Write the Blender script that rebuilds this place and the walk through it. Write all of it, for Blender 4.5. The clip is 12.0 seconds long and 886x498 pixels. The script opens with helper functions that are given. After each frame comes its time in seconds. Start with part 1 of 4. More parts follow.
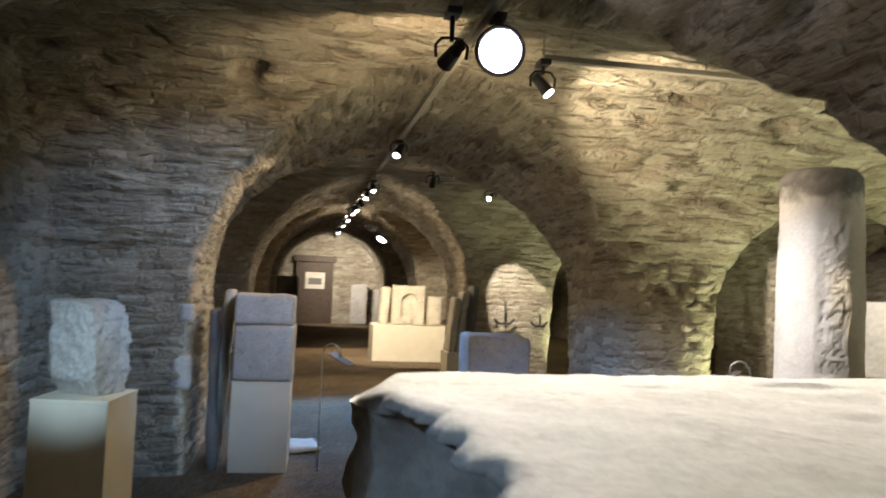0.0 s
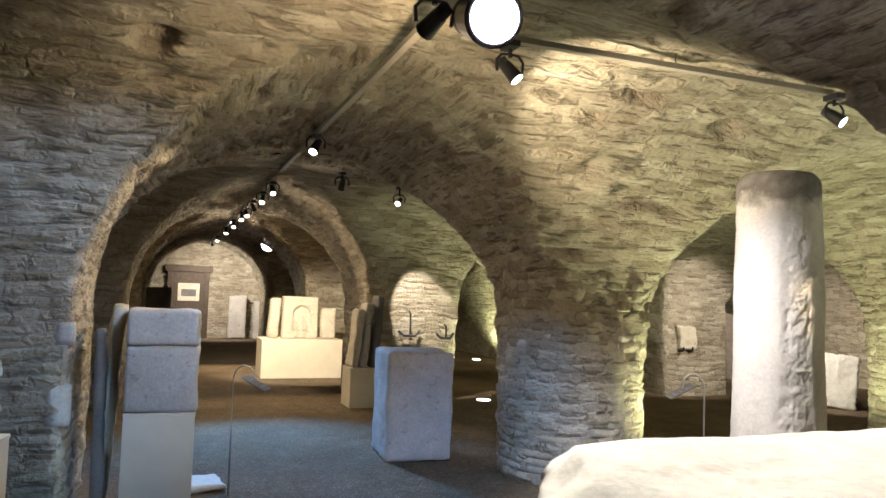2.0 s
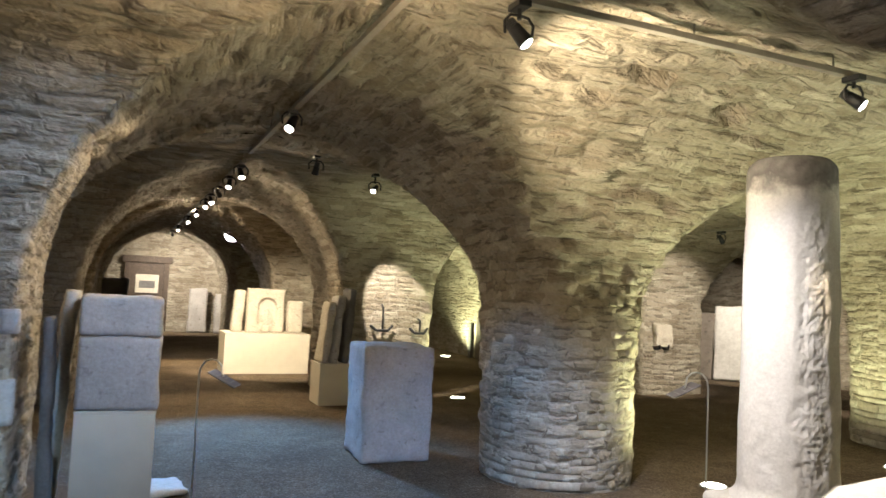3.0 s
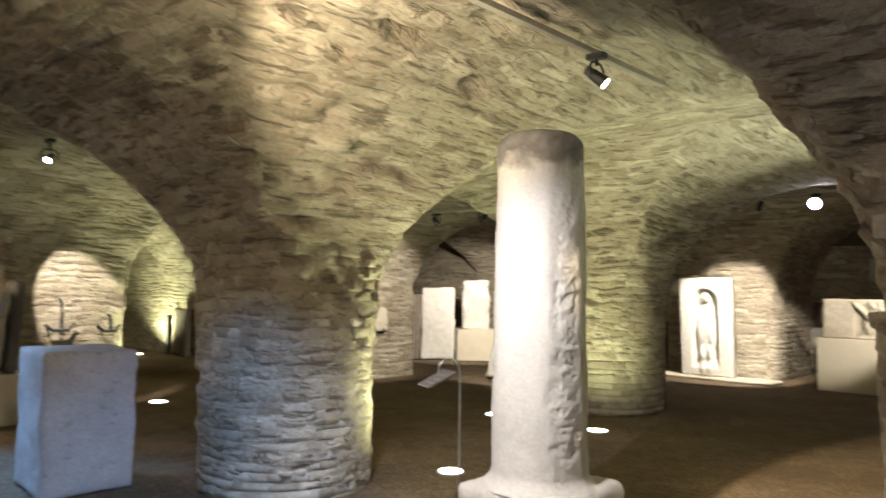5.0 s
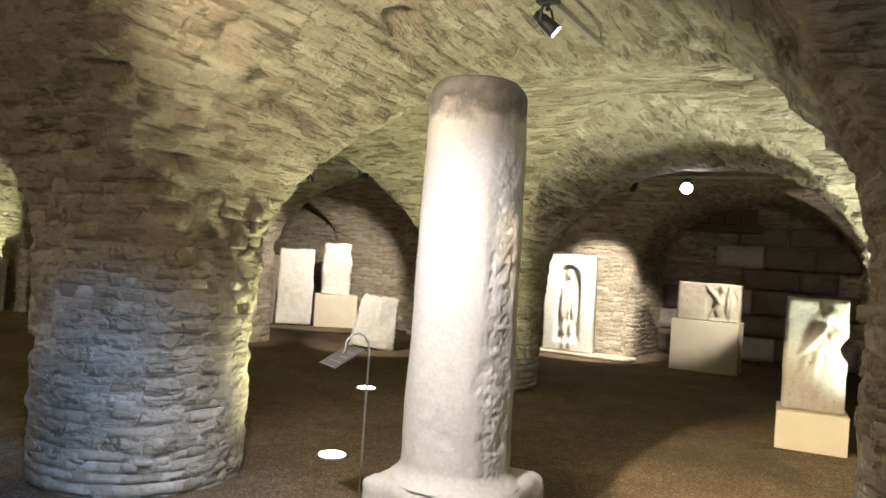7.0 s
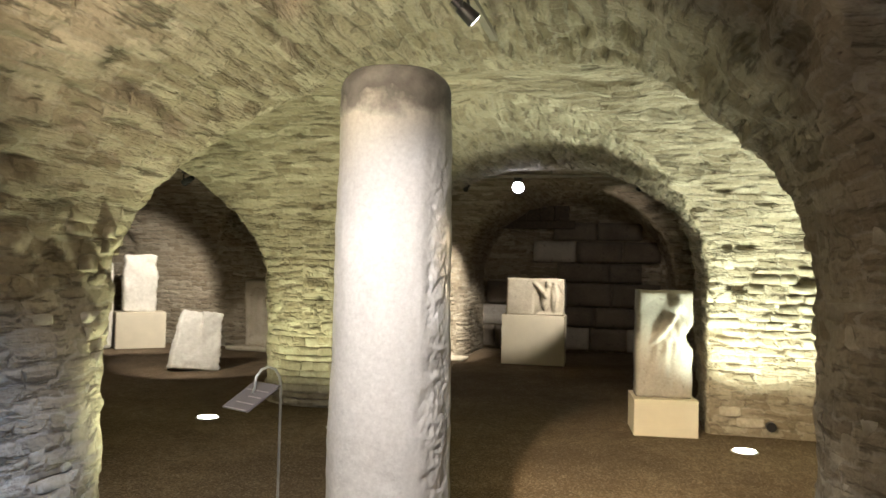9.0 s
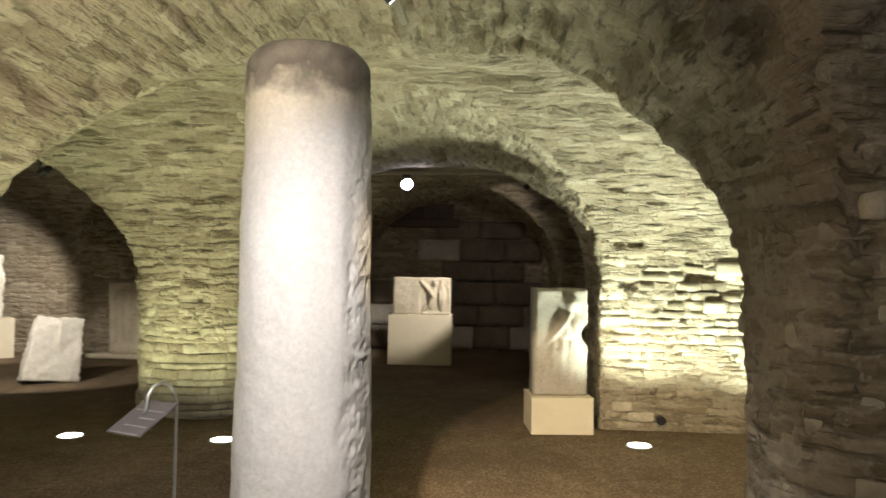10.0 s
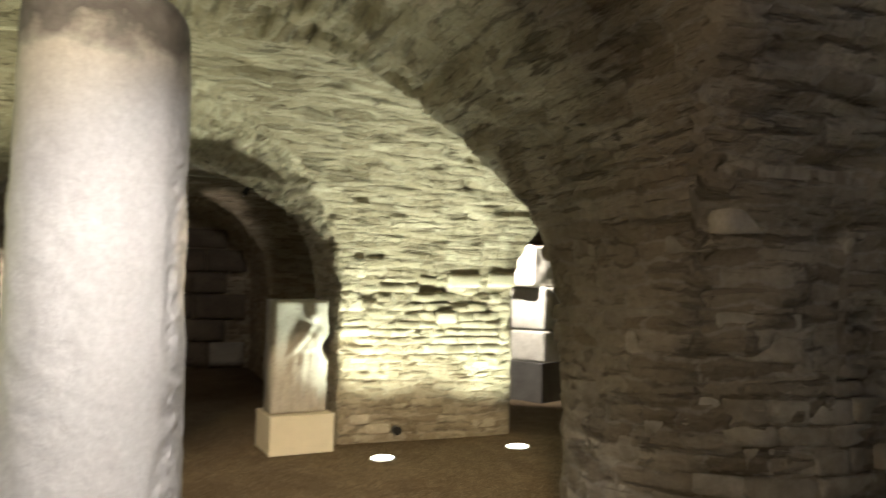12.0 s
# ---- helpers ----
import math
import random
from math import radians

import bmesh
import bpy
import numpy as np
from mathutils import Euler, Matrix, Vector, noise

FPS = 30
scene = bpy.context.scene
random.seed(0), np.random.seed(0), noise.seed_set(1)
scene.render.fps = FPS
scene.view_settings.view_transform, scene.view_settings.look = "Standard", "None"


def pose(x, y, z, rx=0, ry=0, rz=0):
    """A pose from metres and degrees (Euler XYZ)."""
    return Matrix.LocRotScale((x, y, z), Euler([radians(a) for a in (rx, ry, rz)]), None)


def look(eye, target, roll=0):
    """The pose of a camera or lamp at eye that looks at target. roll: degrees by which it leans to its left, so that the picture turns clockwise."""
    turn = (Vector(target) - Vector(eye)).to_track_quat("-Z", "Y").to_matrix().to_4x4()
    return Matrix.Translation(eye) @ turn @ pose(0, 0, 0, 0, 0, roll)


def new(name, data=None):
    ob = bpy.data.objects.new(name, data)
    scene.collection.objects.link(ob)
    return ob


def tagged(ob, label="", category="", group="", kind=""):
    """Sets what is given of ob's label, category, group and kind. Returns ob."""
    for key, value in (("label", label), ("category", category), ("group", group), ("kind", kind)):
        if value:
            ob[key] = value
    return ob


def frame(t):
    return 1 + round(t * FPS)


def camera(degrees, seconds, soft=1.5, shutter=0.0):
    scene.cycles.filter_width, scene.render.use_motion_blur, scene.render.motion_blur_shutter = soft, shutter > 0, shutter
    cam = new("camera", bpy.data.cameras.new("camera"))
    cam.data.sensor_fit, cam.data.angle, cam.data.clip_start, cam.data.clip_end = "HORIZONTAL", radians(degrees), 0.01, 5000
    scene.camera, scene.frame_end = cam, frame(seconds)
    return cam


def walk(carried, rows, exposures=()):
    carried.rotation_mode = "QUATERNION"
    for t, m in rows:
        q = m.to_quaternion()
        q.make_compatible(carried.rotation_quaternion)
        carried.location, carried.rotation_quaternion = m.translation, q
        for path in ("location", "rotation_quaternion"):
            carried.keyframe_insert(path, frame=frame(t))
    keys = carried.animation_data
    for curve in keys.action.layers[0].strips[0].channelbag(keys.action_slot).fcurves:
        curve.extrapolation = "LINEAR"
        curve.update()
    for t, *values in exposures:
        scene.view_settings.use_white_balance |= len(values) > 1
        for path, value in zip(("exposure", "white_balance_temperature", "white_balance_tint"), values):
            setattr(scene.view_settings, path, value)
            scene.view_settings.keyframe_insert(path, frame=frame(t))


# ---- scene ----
cam = camera(62.3, 12.0, soft=1.5, shutter=0.5)

PATH = [
    (0, (0.263, 0.187, 1.614), (0.631, 2.151, 1.699), 2.4),
    (0.5, (0.098, 0.357, 1.642), (0.654, 2.272, 1.787), 3.1),
    (1, (-0.007, 0.518, 1.635), (0.67, 2.395, 1.762), 3.3),
    (1.5, (-0.051, 0.7, 1.614), (0.639, 2.569, 1.782), 1.6),
    (2, (-0.042, 0.91, 1.605), (0.659, 2.779, 1.729), 1.9),
    (2.5, (-0.065, 1.146, 1.572), (0.667, 3.003, 1.7), 2.1),
    (4.5, (0.063, 1.909, 1.532), (1.302, 3.477, 1.608), 2.6),
    (5, (0.091, 2.077, 1.539), (1.55, 3.44, 1.645), 0.8),
    (5.5, (0.1, 2.226, 1.527), (1.696, 3.431, 1.575), 2.4),
    (6, (0.187, 2.426, 1.534), (1.806, 3.602, 1.557), 3.4),
    (6.5, (0.276, 2.629, 1.529), (1.942, 3.736, 1.543), 4.0),
    (8.3, (0.39, 3.29, 1.523), (2.257, 3.999, 1.624), 3.1),
    (8.5, (0.415, 3.385, 1.546), (2.308, 4.021, 1.647), 3.1),
    (9, (0.454, 3.603, 1.558), (2.39, 4.102, 1.615), 1.3),
    (9.5, (0.539, 3.742, 1.551), (2.507, 4.094, 1.606), 1.7),
    (10, (0.697, 3.875, 1.554), (2.69, 4.032, 1.615), 0.9),
    (10.5, (0.797, 4.025, 1.551), (2.796, 4.044, 1.612), 2.8),
    (11, (0.893, 4.27, 1.568), (2.887, 4.119, 1.614), 1.8),
    (11.5, (0.962, 4.42, 1.54), (2.921, 4.015, 1.582), 1.9),
    (12, (1.083, 4.503, 1.531), (2.949, 3.792, 1.64), 1.1),
]
walk(cam, [(t, look(eye, target, roll)) for t, eye, target, roll in PATH], [(0, 0.24), (2.5, 0.5), (6.5, 0.52), (8.5, 0.25), (11, 0.08), (12, -0.05)])

# ---- world ----
world = bpy.data.worlds.new("world")
world.use_nodes = True
world.node_tree.nodes["Background"].inputs[0].default_value = (0.5, 0.6, 0.8, 1)
world.node_tree.nodes["Background"].inputs[1].default_value = 0.0
scene.world = world


def spot(name, eye, target, watts, degrees, colour, blend=0.35, size=0.04, out=0.24):
    """A spot beam: a track spotlight, a floor uplight or an added fill without fixture."""
    data = bpy.data.lights.new(name, "SPOT")
    data.energy, data.color, data.shadow_soft_size = watts, colour, size
    data.spot_size, data.spot_blend = radians(degrees), blend
    ob = new(name, data)
    ahead = (Vector(target) - Vector(eye)).normalized() * out
    ob.matrix_world = look(Vector(eye) + ahead, target)
    return ob


WARM = (1.0, 0.78, 0.50)
NEUTRAL = (1.0, 0.90, 0.77)
GREEN = (0.96, 1.0, 0.60)

# uplights let into the floor, and the way each leans
UPLIGHTS = [(4.70, 6.26), (7.13, 7.755), (7.17, 6.35), (7.49, 2.605), (4.62, 11.34), (7.32, 17.9), (7.6, 1.2)]
LEAN = [(-0.3, 0.2), (0.5, -0.1), (0.5, 0.2), (-0.15, -0.25), (0.4, 0.5), (0.3, 0), (-0.3, 0.1)]
# hanging spotlights: place, aim, height of the track above
SPOTS = [
    (1.64, 4.457, 2.83, (2.9, 3.5, 0.9), 2.985), (0.91, 3.64, 2.70, (-0.4, 6.6, 1.0), 2.93), (3.955, 4.42, 2.84, (4.7, 3.1, 1.6), 2.985),
    (1.09, 7.11, 2.83, (0.2, 6.0, 1.0), 2.93), (2.73, 9.98, 2.79, (1.9, 8.9, 1.9), 2.98), (1.75, 9.0, 2.80, (1.5, 10.5, 0.0), 2.95),
    (1.1, 9.9, 2.80, (1.5, 8.0, 0.0), 2.90), (1.1, 10.9, 2.80, (0.5, 9.0, 0.0), 2.90), (1.1, 12.0, 2.80, (2.3, 14.5, 0.9), 2.90), (1.1, 13.0, 2.80, (1.6, 11.0, 0.3), 2.90),
    (1.1, 13.8, 2.80, (0.8, 11.0, 0.0), 2.90), (1.1, 15.4, 2.80, (1.0, 13.0, 0.0), 2.90), (1.1, 17.3, 2.80, (1.0, 14.5, 0.0), 2.90), (1.1, 20.2, 2.80, (1.0, 17.0, 0.0), 2.90), (1.1, 22.4, 2.80, (1.6, 25.0, 1.3), 2.90),
    (7.8, 9.42, 2.50, (10.0, 9.9, 0.4), 2.62), (7.72, 8.47, 2.50, (8.5, 11.4, 1.2), 2.62), (3.77, 10.29, 2.76, (1.6, 6.5, 0.8), 2.88), (11.1, 6.0, 2.80, (12.8, 7.5, 0.9), 2.93), (11.1, 3.5, 2.80, (12.0, 4.6, 0.9), 2.93),
]
# strong floodlights that face the visitor
FLOODS = [(1.15, 3.70, 2.78, (0.7, 0.5, 1.55), 2.95), (2.25, 19.2, 2.70, (0.0, 1.0, 1.6), 2.85), (11.1, 5.23, 2.80, (3.0, 4.0, 1.4), 2.93)]

spot("spot_column", (1.64, 4.457, 2.83), (3.80, 4.70, 0.15), 370, 84, (1.0, 0.95, 0.94), 0.8)
spot("spot_column_floor", (1.64, 4.457, 2.83), (6.6, 3.05, 0.0), 1150, 31, (1.0, 0.78, 0.48), 0.2)
# two fills added below the track, at no fixture, to brighten the vault
spot("fill_vault", (1.30, 4.20, 2.30), (3.7, 5.5, 3.10), 290, 66, (1.0, 0.84, 0.60), 0.6)
spot("fill_vault_nave", (0.91, 3.64, 2.45), (0.9, 6.6, 2.9), 80, 120, WARM, 0.6)
spot("spot_stack", (0.91, 3.64, 2.70), (-0.8, 6.35, 1.25), 190, 62, (0.22, 0.50, 1.0), 0.8)
# two unseen fills, added out of view for the hewn stone and the support
spot("fill_stone", (-0.95, 1.2, 2.38), (-0.98, 4.8, 1.05), 480, 17, (0.52, 0.76, 1.0), 1.0)
spot("fill_support", (-0.95, 1.2, 2.38), (0.42, 1.15, 1.15), 18, 34, (0.45, 0.68, 1.0), 0.6)
spot("spot_pier_cool", (0.95, 3.5, 2.72), (2.50, 6.5, 0.05), 400, 46, (0.24, 0.48, 1.0), 0.8)
spot("spot_jamb", (1.09, 7.11, 2.83), (-0.6, 6.4, 1.3), 110, 80, WARM, 0.5)
spot("spot_nave_floor", (1.1, 10.9, 2.80), (1.1, 8.5, 0.0), 950, 70, (0.14, 0.44, 1.0), 0.9)
spot("spot_slab", (1.15, 3.70, 2.78), (1.15, 1.2, 1.3), 470, 58, (1.0, 0.95, 0.86), 0.5)
spot("spot_disc", (2.73, 9.98, 2.79), (3.62, 11.4, 1.25), 430, 29, NEUTRAL, 0.06)
spot("spot_stele_group", (1.1, 12.0, 2.80), (2.3, 14.5, 0.9), 780, 60, (1.0, 0.86, 0.66), 0.5)
spot("spot_nave_mid", (1.1, 13.0, 2.80), (1.5, 10.6, 1.2), 220, 100, WARM, 0.6)
spot("spot_nave_far", (1.1, 17.3, 2.80), (1.2, 14.0, 0.5), 420, 110, WARM, 0.6)
spot("spot_end_wall", (1.1, 22.4, 2.80), (1.6, 25, 1.45), 600, 100, (1.0, 0.90, 0.78), 0.9)
spot("spot_niche", (11.1, 6.0, 2.80), (12.8, 7.15, 1.0), 760, 54, NEUTRAL, 0.4)
spot("spot_relief_block", (11.1, 3.5, 2.80), (13.0, 5.2, 1.1), 430, 34, NEUTRAL, 0.5)
spot("spot_room", (7.8, 9.42, 2.50), (10.2, 9.9, 0.5), 330, 52, NEUTRAL, 0.5)
# fill added with no fixture, to brighten the stones of the far room
spot("fill_far_room", (10.6, 10.4, 2.6), (12.0, 12.4, 1.2), 430, 70, NEUTRAL, 0.5)
spot("spot_pier", (7.72, 8.47, 2.50), (8.5, 11.4, 1.2), 420, 50, NEUTRAL, 0.5)
spot("spot_gravel", (3.955, 4.42, 2.84), (6.3, 3.0, 0), 90, 65, WARM, 0.6)
# another added fill, no lamp hangs here; it whitens the stacked stones
spot("fill_behind", (9.55, 0.45, 2.65), (10.4, -0.45, 1.5), 420, 80, NEUTRAL, 0.5)
spot("spot_back_wall", (11.1, 3.5, 2.80), (15.0, 4.6, 1.3), 30, 75, (1.0, 0.86, 0.74), 0.7)
POWER = [250, 125, 115, 490, 200, 420, 380]
CONE = [140, 140, 140, 134, 140, 140, 150]
for (x, y), (dx, dy), watts, wide in zip(UPLIGHTS, LEAN, POWER, CONE):
    spot("uplight_beam", (x, y, 0.04), (x + dx, y + dy, 2.0), watts, wide, (0.92, 1.0, 0.76) if x > 7.4 and y < 4 else GREEN, 0.7, 0.08, 0.0)


# ---- materials ----
def material(name):
    m = bpy.data.materials.new(name)
    m.use_nodes = True
    nt = m.node_tree
    bsdf = nt.nodes["Principled BSDF"]

    def node(kind, **props):
        n = nt.nodes.new(kind)
        for k, v in props.items():
            if k == "operation":
                n.operation = v
            elif k == "blend_type":
                n.blend_type = v
            elif k == "data_type":
                n.data_type = v
            elif k == "feature":
                n.feature = v
            elif k == "attribute_name":
                n.attribute_name = v
            elif k == "voronoi_dimensions":
                n.voronoi_dimensions = v
        return n

    def link(a, b):
        nt.links.new(a, b)

    return m, bsdf, node, link


def ramp(node, link, fac, stops):
    r = node("ShaderNodeValToRGB")
    el = r.color_ramp.elements
    while len(el) < len(stops):
        el.new(0.5)
    for e, (p, c) in zip(el, stops):
        e.position, e.color = p, (*c, 1)
    link(fac, r.inputs[0])
    return r.outputs[0]


def mix(node, link, kind, fac, a, b):
    n = node("ShaderNodeMix", data_type="RGBA", blend_type=kind)
    for sock, v in ((n.inputs[0], fac), (n.inputs[6], a), (n.inputs[7], b)):
        if hasattr(v, "links"):
            link(v, sock)
        elif isinstance(v, tuple):
            sock.default_value = (*v, 1)
        else:
            sock.default_value = v
    return n.outputs[2]


def noise_tex(node, link, vec, scale, detail=4.0, rough=0.6):
    n = node("ShaderNodeTexNoise")
    n.inputs["Scale"].default_value, n.inputs["Detail"].default_value = scale, detail
    n.inputs["Roughness"].default_value = rough
    link(vec, n.inputs["Vector"])
    return n.outputs[0]


def masonry(name, washed):
    """Rubble limestone laid in thin courses; the courses follow the wall's own run and height. washed: how far mortar hides the joints."""
    m, bsdf, node, link = material(name)
    at = node("ShaderNodeAttribute", attribute_name="course")
    geo = node("ShaderNodeNewGeometry")
    sep = node("ShaderNodeSeparateXYZ")
    link(at.outputs["Vector"], sep.inputs[0])

    def calc(op, a, b=None, c=None):
        n = node("ShaderNodeMath", operation=op)
        for sock, v in zip(n.inputs, (a, b, c)):
            if v is None:
                continue
            if hasattr(v, "links"):
                link(v, sock)
            else:
                sock.default_value = v
        return n.outputs[0]

    u, v = sep.outputs[0], sep.outputs[1]
    wob = noise_tex(node, link, geo.outputs["Position"], 7.0, 3)
    wob2 = noise_tex(node, link, geo.outputs["Position"], 2.6, 2)
    lie = node("ShaderNodeCombineXYZ")
    link(calc("MULTIPLY", u, 3.2), lie.inputs[0])
    link(calc("MULTIPLY", v, 17.0), lie.inputs[1])
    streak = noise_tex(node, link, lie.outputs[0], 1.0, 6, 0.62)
    v = calc("ADD", v, calc("MULTIPLY", calc("SINE", calc("MULTIPLY", u, 1.7)), 0.022))
    v = calc("ADD", v, calc("MULTIPLY", calc("SINE", calc("MULTIPLY_ADD", u, 4.3, 1.0)), 0.012))
    v = calc("MULTIPLY_ADD", calc("SUBTRACT", wob, 0.5), 0.085, v)
    v = calc("MULTIPLY_ADD", calc("SUBTRACT", wob2, 0.5), 0.10, v)
    u = calc("MULTIPLY_ADD", calc("SUBTRACT", wob, 0.5), 0.30, u)
    v = calc("DIVIDE", v, 0.088)
    row = calc("FLOOR", v)
    fv = calc("SUBTRACT", v, row)
    w = calc("MULTIPLY_ADD", calc("FRACT", calc("MULTIPLY", row, 0.7548777)), 0.20, 0.17)
    q = calc("MULTIPLY_ADD", calc("FRACT", calc("MULTIPLY", row, 0.5698403)), 7.0, calc("DIVIDE", u, w))
    col = calc("FLOOR", q)
    fu = calc("SUBTRACT", q, col)
    ev = calc("MULTIPLY", calc("MINIMUM", fv, calc("SUBTRACT", 1.0, fv)), 0.088)
    eu = calc("MULTIPLY", calc("MINIMUM", fu, calc("SUBTRACT", 1.0, fu)), w)
    edge = calc("MINIMUM", ev, eu)
    idv = node("ShaderNodeCombineXYZ")
    link(row, idv.inputs[0])
    link(col, idv.inputs[1])
    wn = node("ShaderNodeTexWhiteNoise")
    link(idv.outputs[0], wn.inputs["Vector"])
    tint = node("ShaderNodeSeparateColor")
    link(wn.outputs["Color"], tint.inputs[0])
    stone = ramp(node, link, tint.outputs[0], [(0.0, (0.30, 0.265, 0.205)), (0.4, (0.38, 0.34, 0.27)), (0.8, (0.44, 0.40, 0.325)), (1.0, (0.52, 0.48, 0.40))])
    big = noise_tex(node, link, geo.outputs["Position"], 0.9, 5)
    stain = ramp(node, link, big, [(0.35, (0.74, 0.70, 0.64)), (0.62, (1.06, 1.04, 1.0))])
    fine = noise_tex(node, link, geo.outputs["Position"], 30, 6, 0.7)
    grain = ramp(node, link, fine, [(0.3, (0.80, 0.79, 0.77)), (0.7, (1.12, 1.11, 1.1))])
    rub = noise_tex(node, link, geo.outputs["Position"], 5.5, 4)
    c = mix(node, link, "MULTIPLY", 1.0, stone, stain)
    c = mix(node, link, "MULTIPLY", 1.0, c, grain)
    def step(value, lo, hi):
        n = node("ShaderNodeMapRange")
        n.interpolation_type = "SMOOTHSTEP"
        link(value, n.inputs[0])
        n.inputs[1].default_value, n.inputs[2].default_value = lo, hi
        return n.outputs[0]

    # most joints are flush with pale mortar; open deep ones have their shade painted in
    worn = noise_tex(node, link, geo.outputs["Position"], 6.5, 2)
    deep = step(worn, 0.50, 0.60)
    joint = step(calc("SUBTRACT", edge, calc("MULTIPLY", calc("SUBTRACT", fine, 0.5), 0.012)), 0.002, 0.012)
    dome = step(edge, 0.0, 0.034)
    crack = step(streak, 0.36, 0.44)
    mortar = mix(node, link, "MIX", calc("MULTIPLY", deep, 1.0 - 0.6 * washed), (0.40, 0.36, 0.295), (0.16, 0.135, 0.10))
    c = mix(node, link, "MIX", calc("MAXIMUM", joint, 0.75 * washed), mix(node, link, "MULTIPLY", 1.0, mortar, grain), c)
    # thin crevices get a dark colour for the shade inside them
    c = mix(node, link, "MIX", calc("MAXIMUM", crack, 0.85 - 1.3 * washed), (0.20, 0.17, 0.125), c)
    # sockets where small stones have dropped out, their shade put into the colour
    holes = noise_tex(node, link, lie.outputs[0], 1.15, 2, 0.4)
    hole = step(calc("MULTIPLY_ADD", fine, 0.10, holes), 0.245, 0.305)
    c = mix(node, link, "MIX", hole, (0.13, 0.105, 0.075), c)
    link(c, bsdf.inputs["Base Color"])
    bsdf.inputs["Roughness"].default_value = 0.93
    bsdf.inputs["Specular IOR Level"].default_value = 0.2
    h = calc("MULTIPLY_ADD", dome, calc("MULTIPLY_ADD", deep, 0.75 - 0.55 * washed, 0.30 - 0.2 * washed), calc("MULTIPLY", tint.outputs[1], 0.45 - 0.3 * washed))
    h = calc("MULTIPLY_ADD", hole, 0.9, h)
    h = calc("MULTIPLY_ADD", fine, 0.45, h)
    h = calc("MULTIPLY_ADD", rub, 1.3, h)
    h = calc("MULTIPLY_ADD", streak, 5.2 * washed, h)
    h = calc("MULTIPLY_ADD", crack, 0.1 + 1.5 * washed, h)
    b = node("ShaderNodeBump")
    b.inputs["Strength"].default_value, b.inputs["Distance"].default_value = 1.0, 0.014 + 0.04 * washed
    link(h, b.inputs["Height"])
    link(b.outputs[0], bsdf.inputs["Normal"])
    return m


def stone_mat(name, lo, hi, scale=6.0, bump=0.006, dark=None, rough=0.9):
    """Weathered dressed stone: two colours blotched, with pits and grain."""
    m, bsdf, node, link = material(name)
    geo = node("ShaderNodeNewGeometry")
    p = geo.outputs["Position"]
    big = noise_tex(node, link, p, scale * 0.35, 5)
    fine = noise_tex(node, link, p, scale * 7, 6, 0.7)
    c = ramp(node, link, big, [(0.3, lo), (0.7, hi)])
    c = mix(node, link, "MULTIPLY", 1.0, c, ramp(node, link, fine, [(0.28, (0.82, 0.81, 0.79)), (0.7, (1.1, 1.1, 1.1))]))
    if dark:
        pits = noise_tex(node, link, p, scale * 2.2, 3)
        c = mix(node, link, "MIX", ramp(node, link, pits, [(0.60, (0, 0, 0)), (0.70, (0.7, 0.7, 0.7))]), c, dark)
    link(c, bsdf.inputs["Base Color"])
    bsdf.inputs["Roughness"].default_value = rough
    bsdf.inputs["Specular IOR Level"].default_value = 0.25
    s = node("ShaderNodeMath", operation="MULTIPLY_ADD")
    link(big, s.inputs[0])
    s.inputs[1].default_value = 1.5
    link(fine, s.inputs[2])
    b = node("ShaderNodeBump")
    b.inputs["Strength"].default_value, b.inputs["Distance"].default_value = 0.8, bump
    link(s.outputs[0], b.inputs["Height"])
    link(b.outputs[0], bsdf.inputs["Normal"])
    return m


def laid_mat():
    """The single stones set in the piers; each has its own tone."""
    m, bsdf, node, link = material("laid_limestone")
    geo, info = node("ShaderNodeNewGeometry"), node("ShaderNodeObjectInfo")
    p = geo.outputs["Position"]
    c = ramp(node, link, info.outputs["Random"], [(0.0, (0.31, 0.27, 0.21)), (0.4, (0.40, 0.36, 0.29)), (0.8, (0.46, 0.42, 0.34)), (1.0, (0.56, 0.52, 0.44))])
    fine = noise_tex(node, link, p, 30, 6, 0.7)
    mid = noise_tex(node, link, p, 7, 4)
    c = mix(node, link, "MULTIPLY", 1.0, c, ramp(node, link, fine, [(0.3, (0.80, 0.79, 0.77)), (0.7, (1.12, 1.11, 1.1))]))
    c = mix(node, link, "MULTIPLY", 1.0, c, ramp(node, link, mid, [(0.35, (0.78, 0.76, 0.72)), (0.65, (1.05, 1.05, 1.03))]))
    link(c, bsdf.inputs["Base Color"])
    bsdf.inputs["Roughness"].default_value = 0.93
    bsdf.inputs["Specular IOR Level"].default_value = 0.2
    s = node("ShaderNodeMath", operation="MULTIPLY_ADD")
    link(mid, s.inputs[0])
    s.inputs[1].default_value = 2.0
    link(fine, s.inputs[2])
    b = node("ShaderNodeBump")
    b.inputs["Strength"].default_value, b.inputs["Distance"].default_value = 0.8, 0.012
    link(s.outputs[0], b.inputs["Height"])
    link(b.outputs[0], bsdf.inputs["Normal"])
    return m


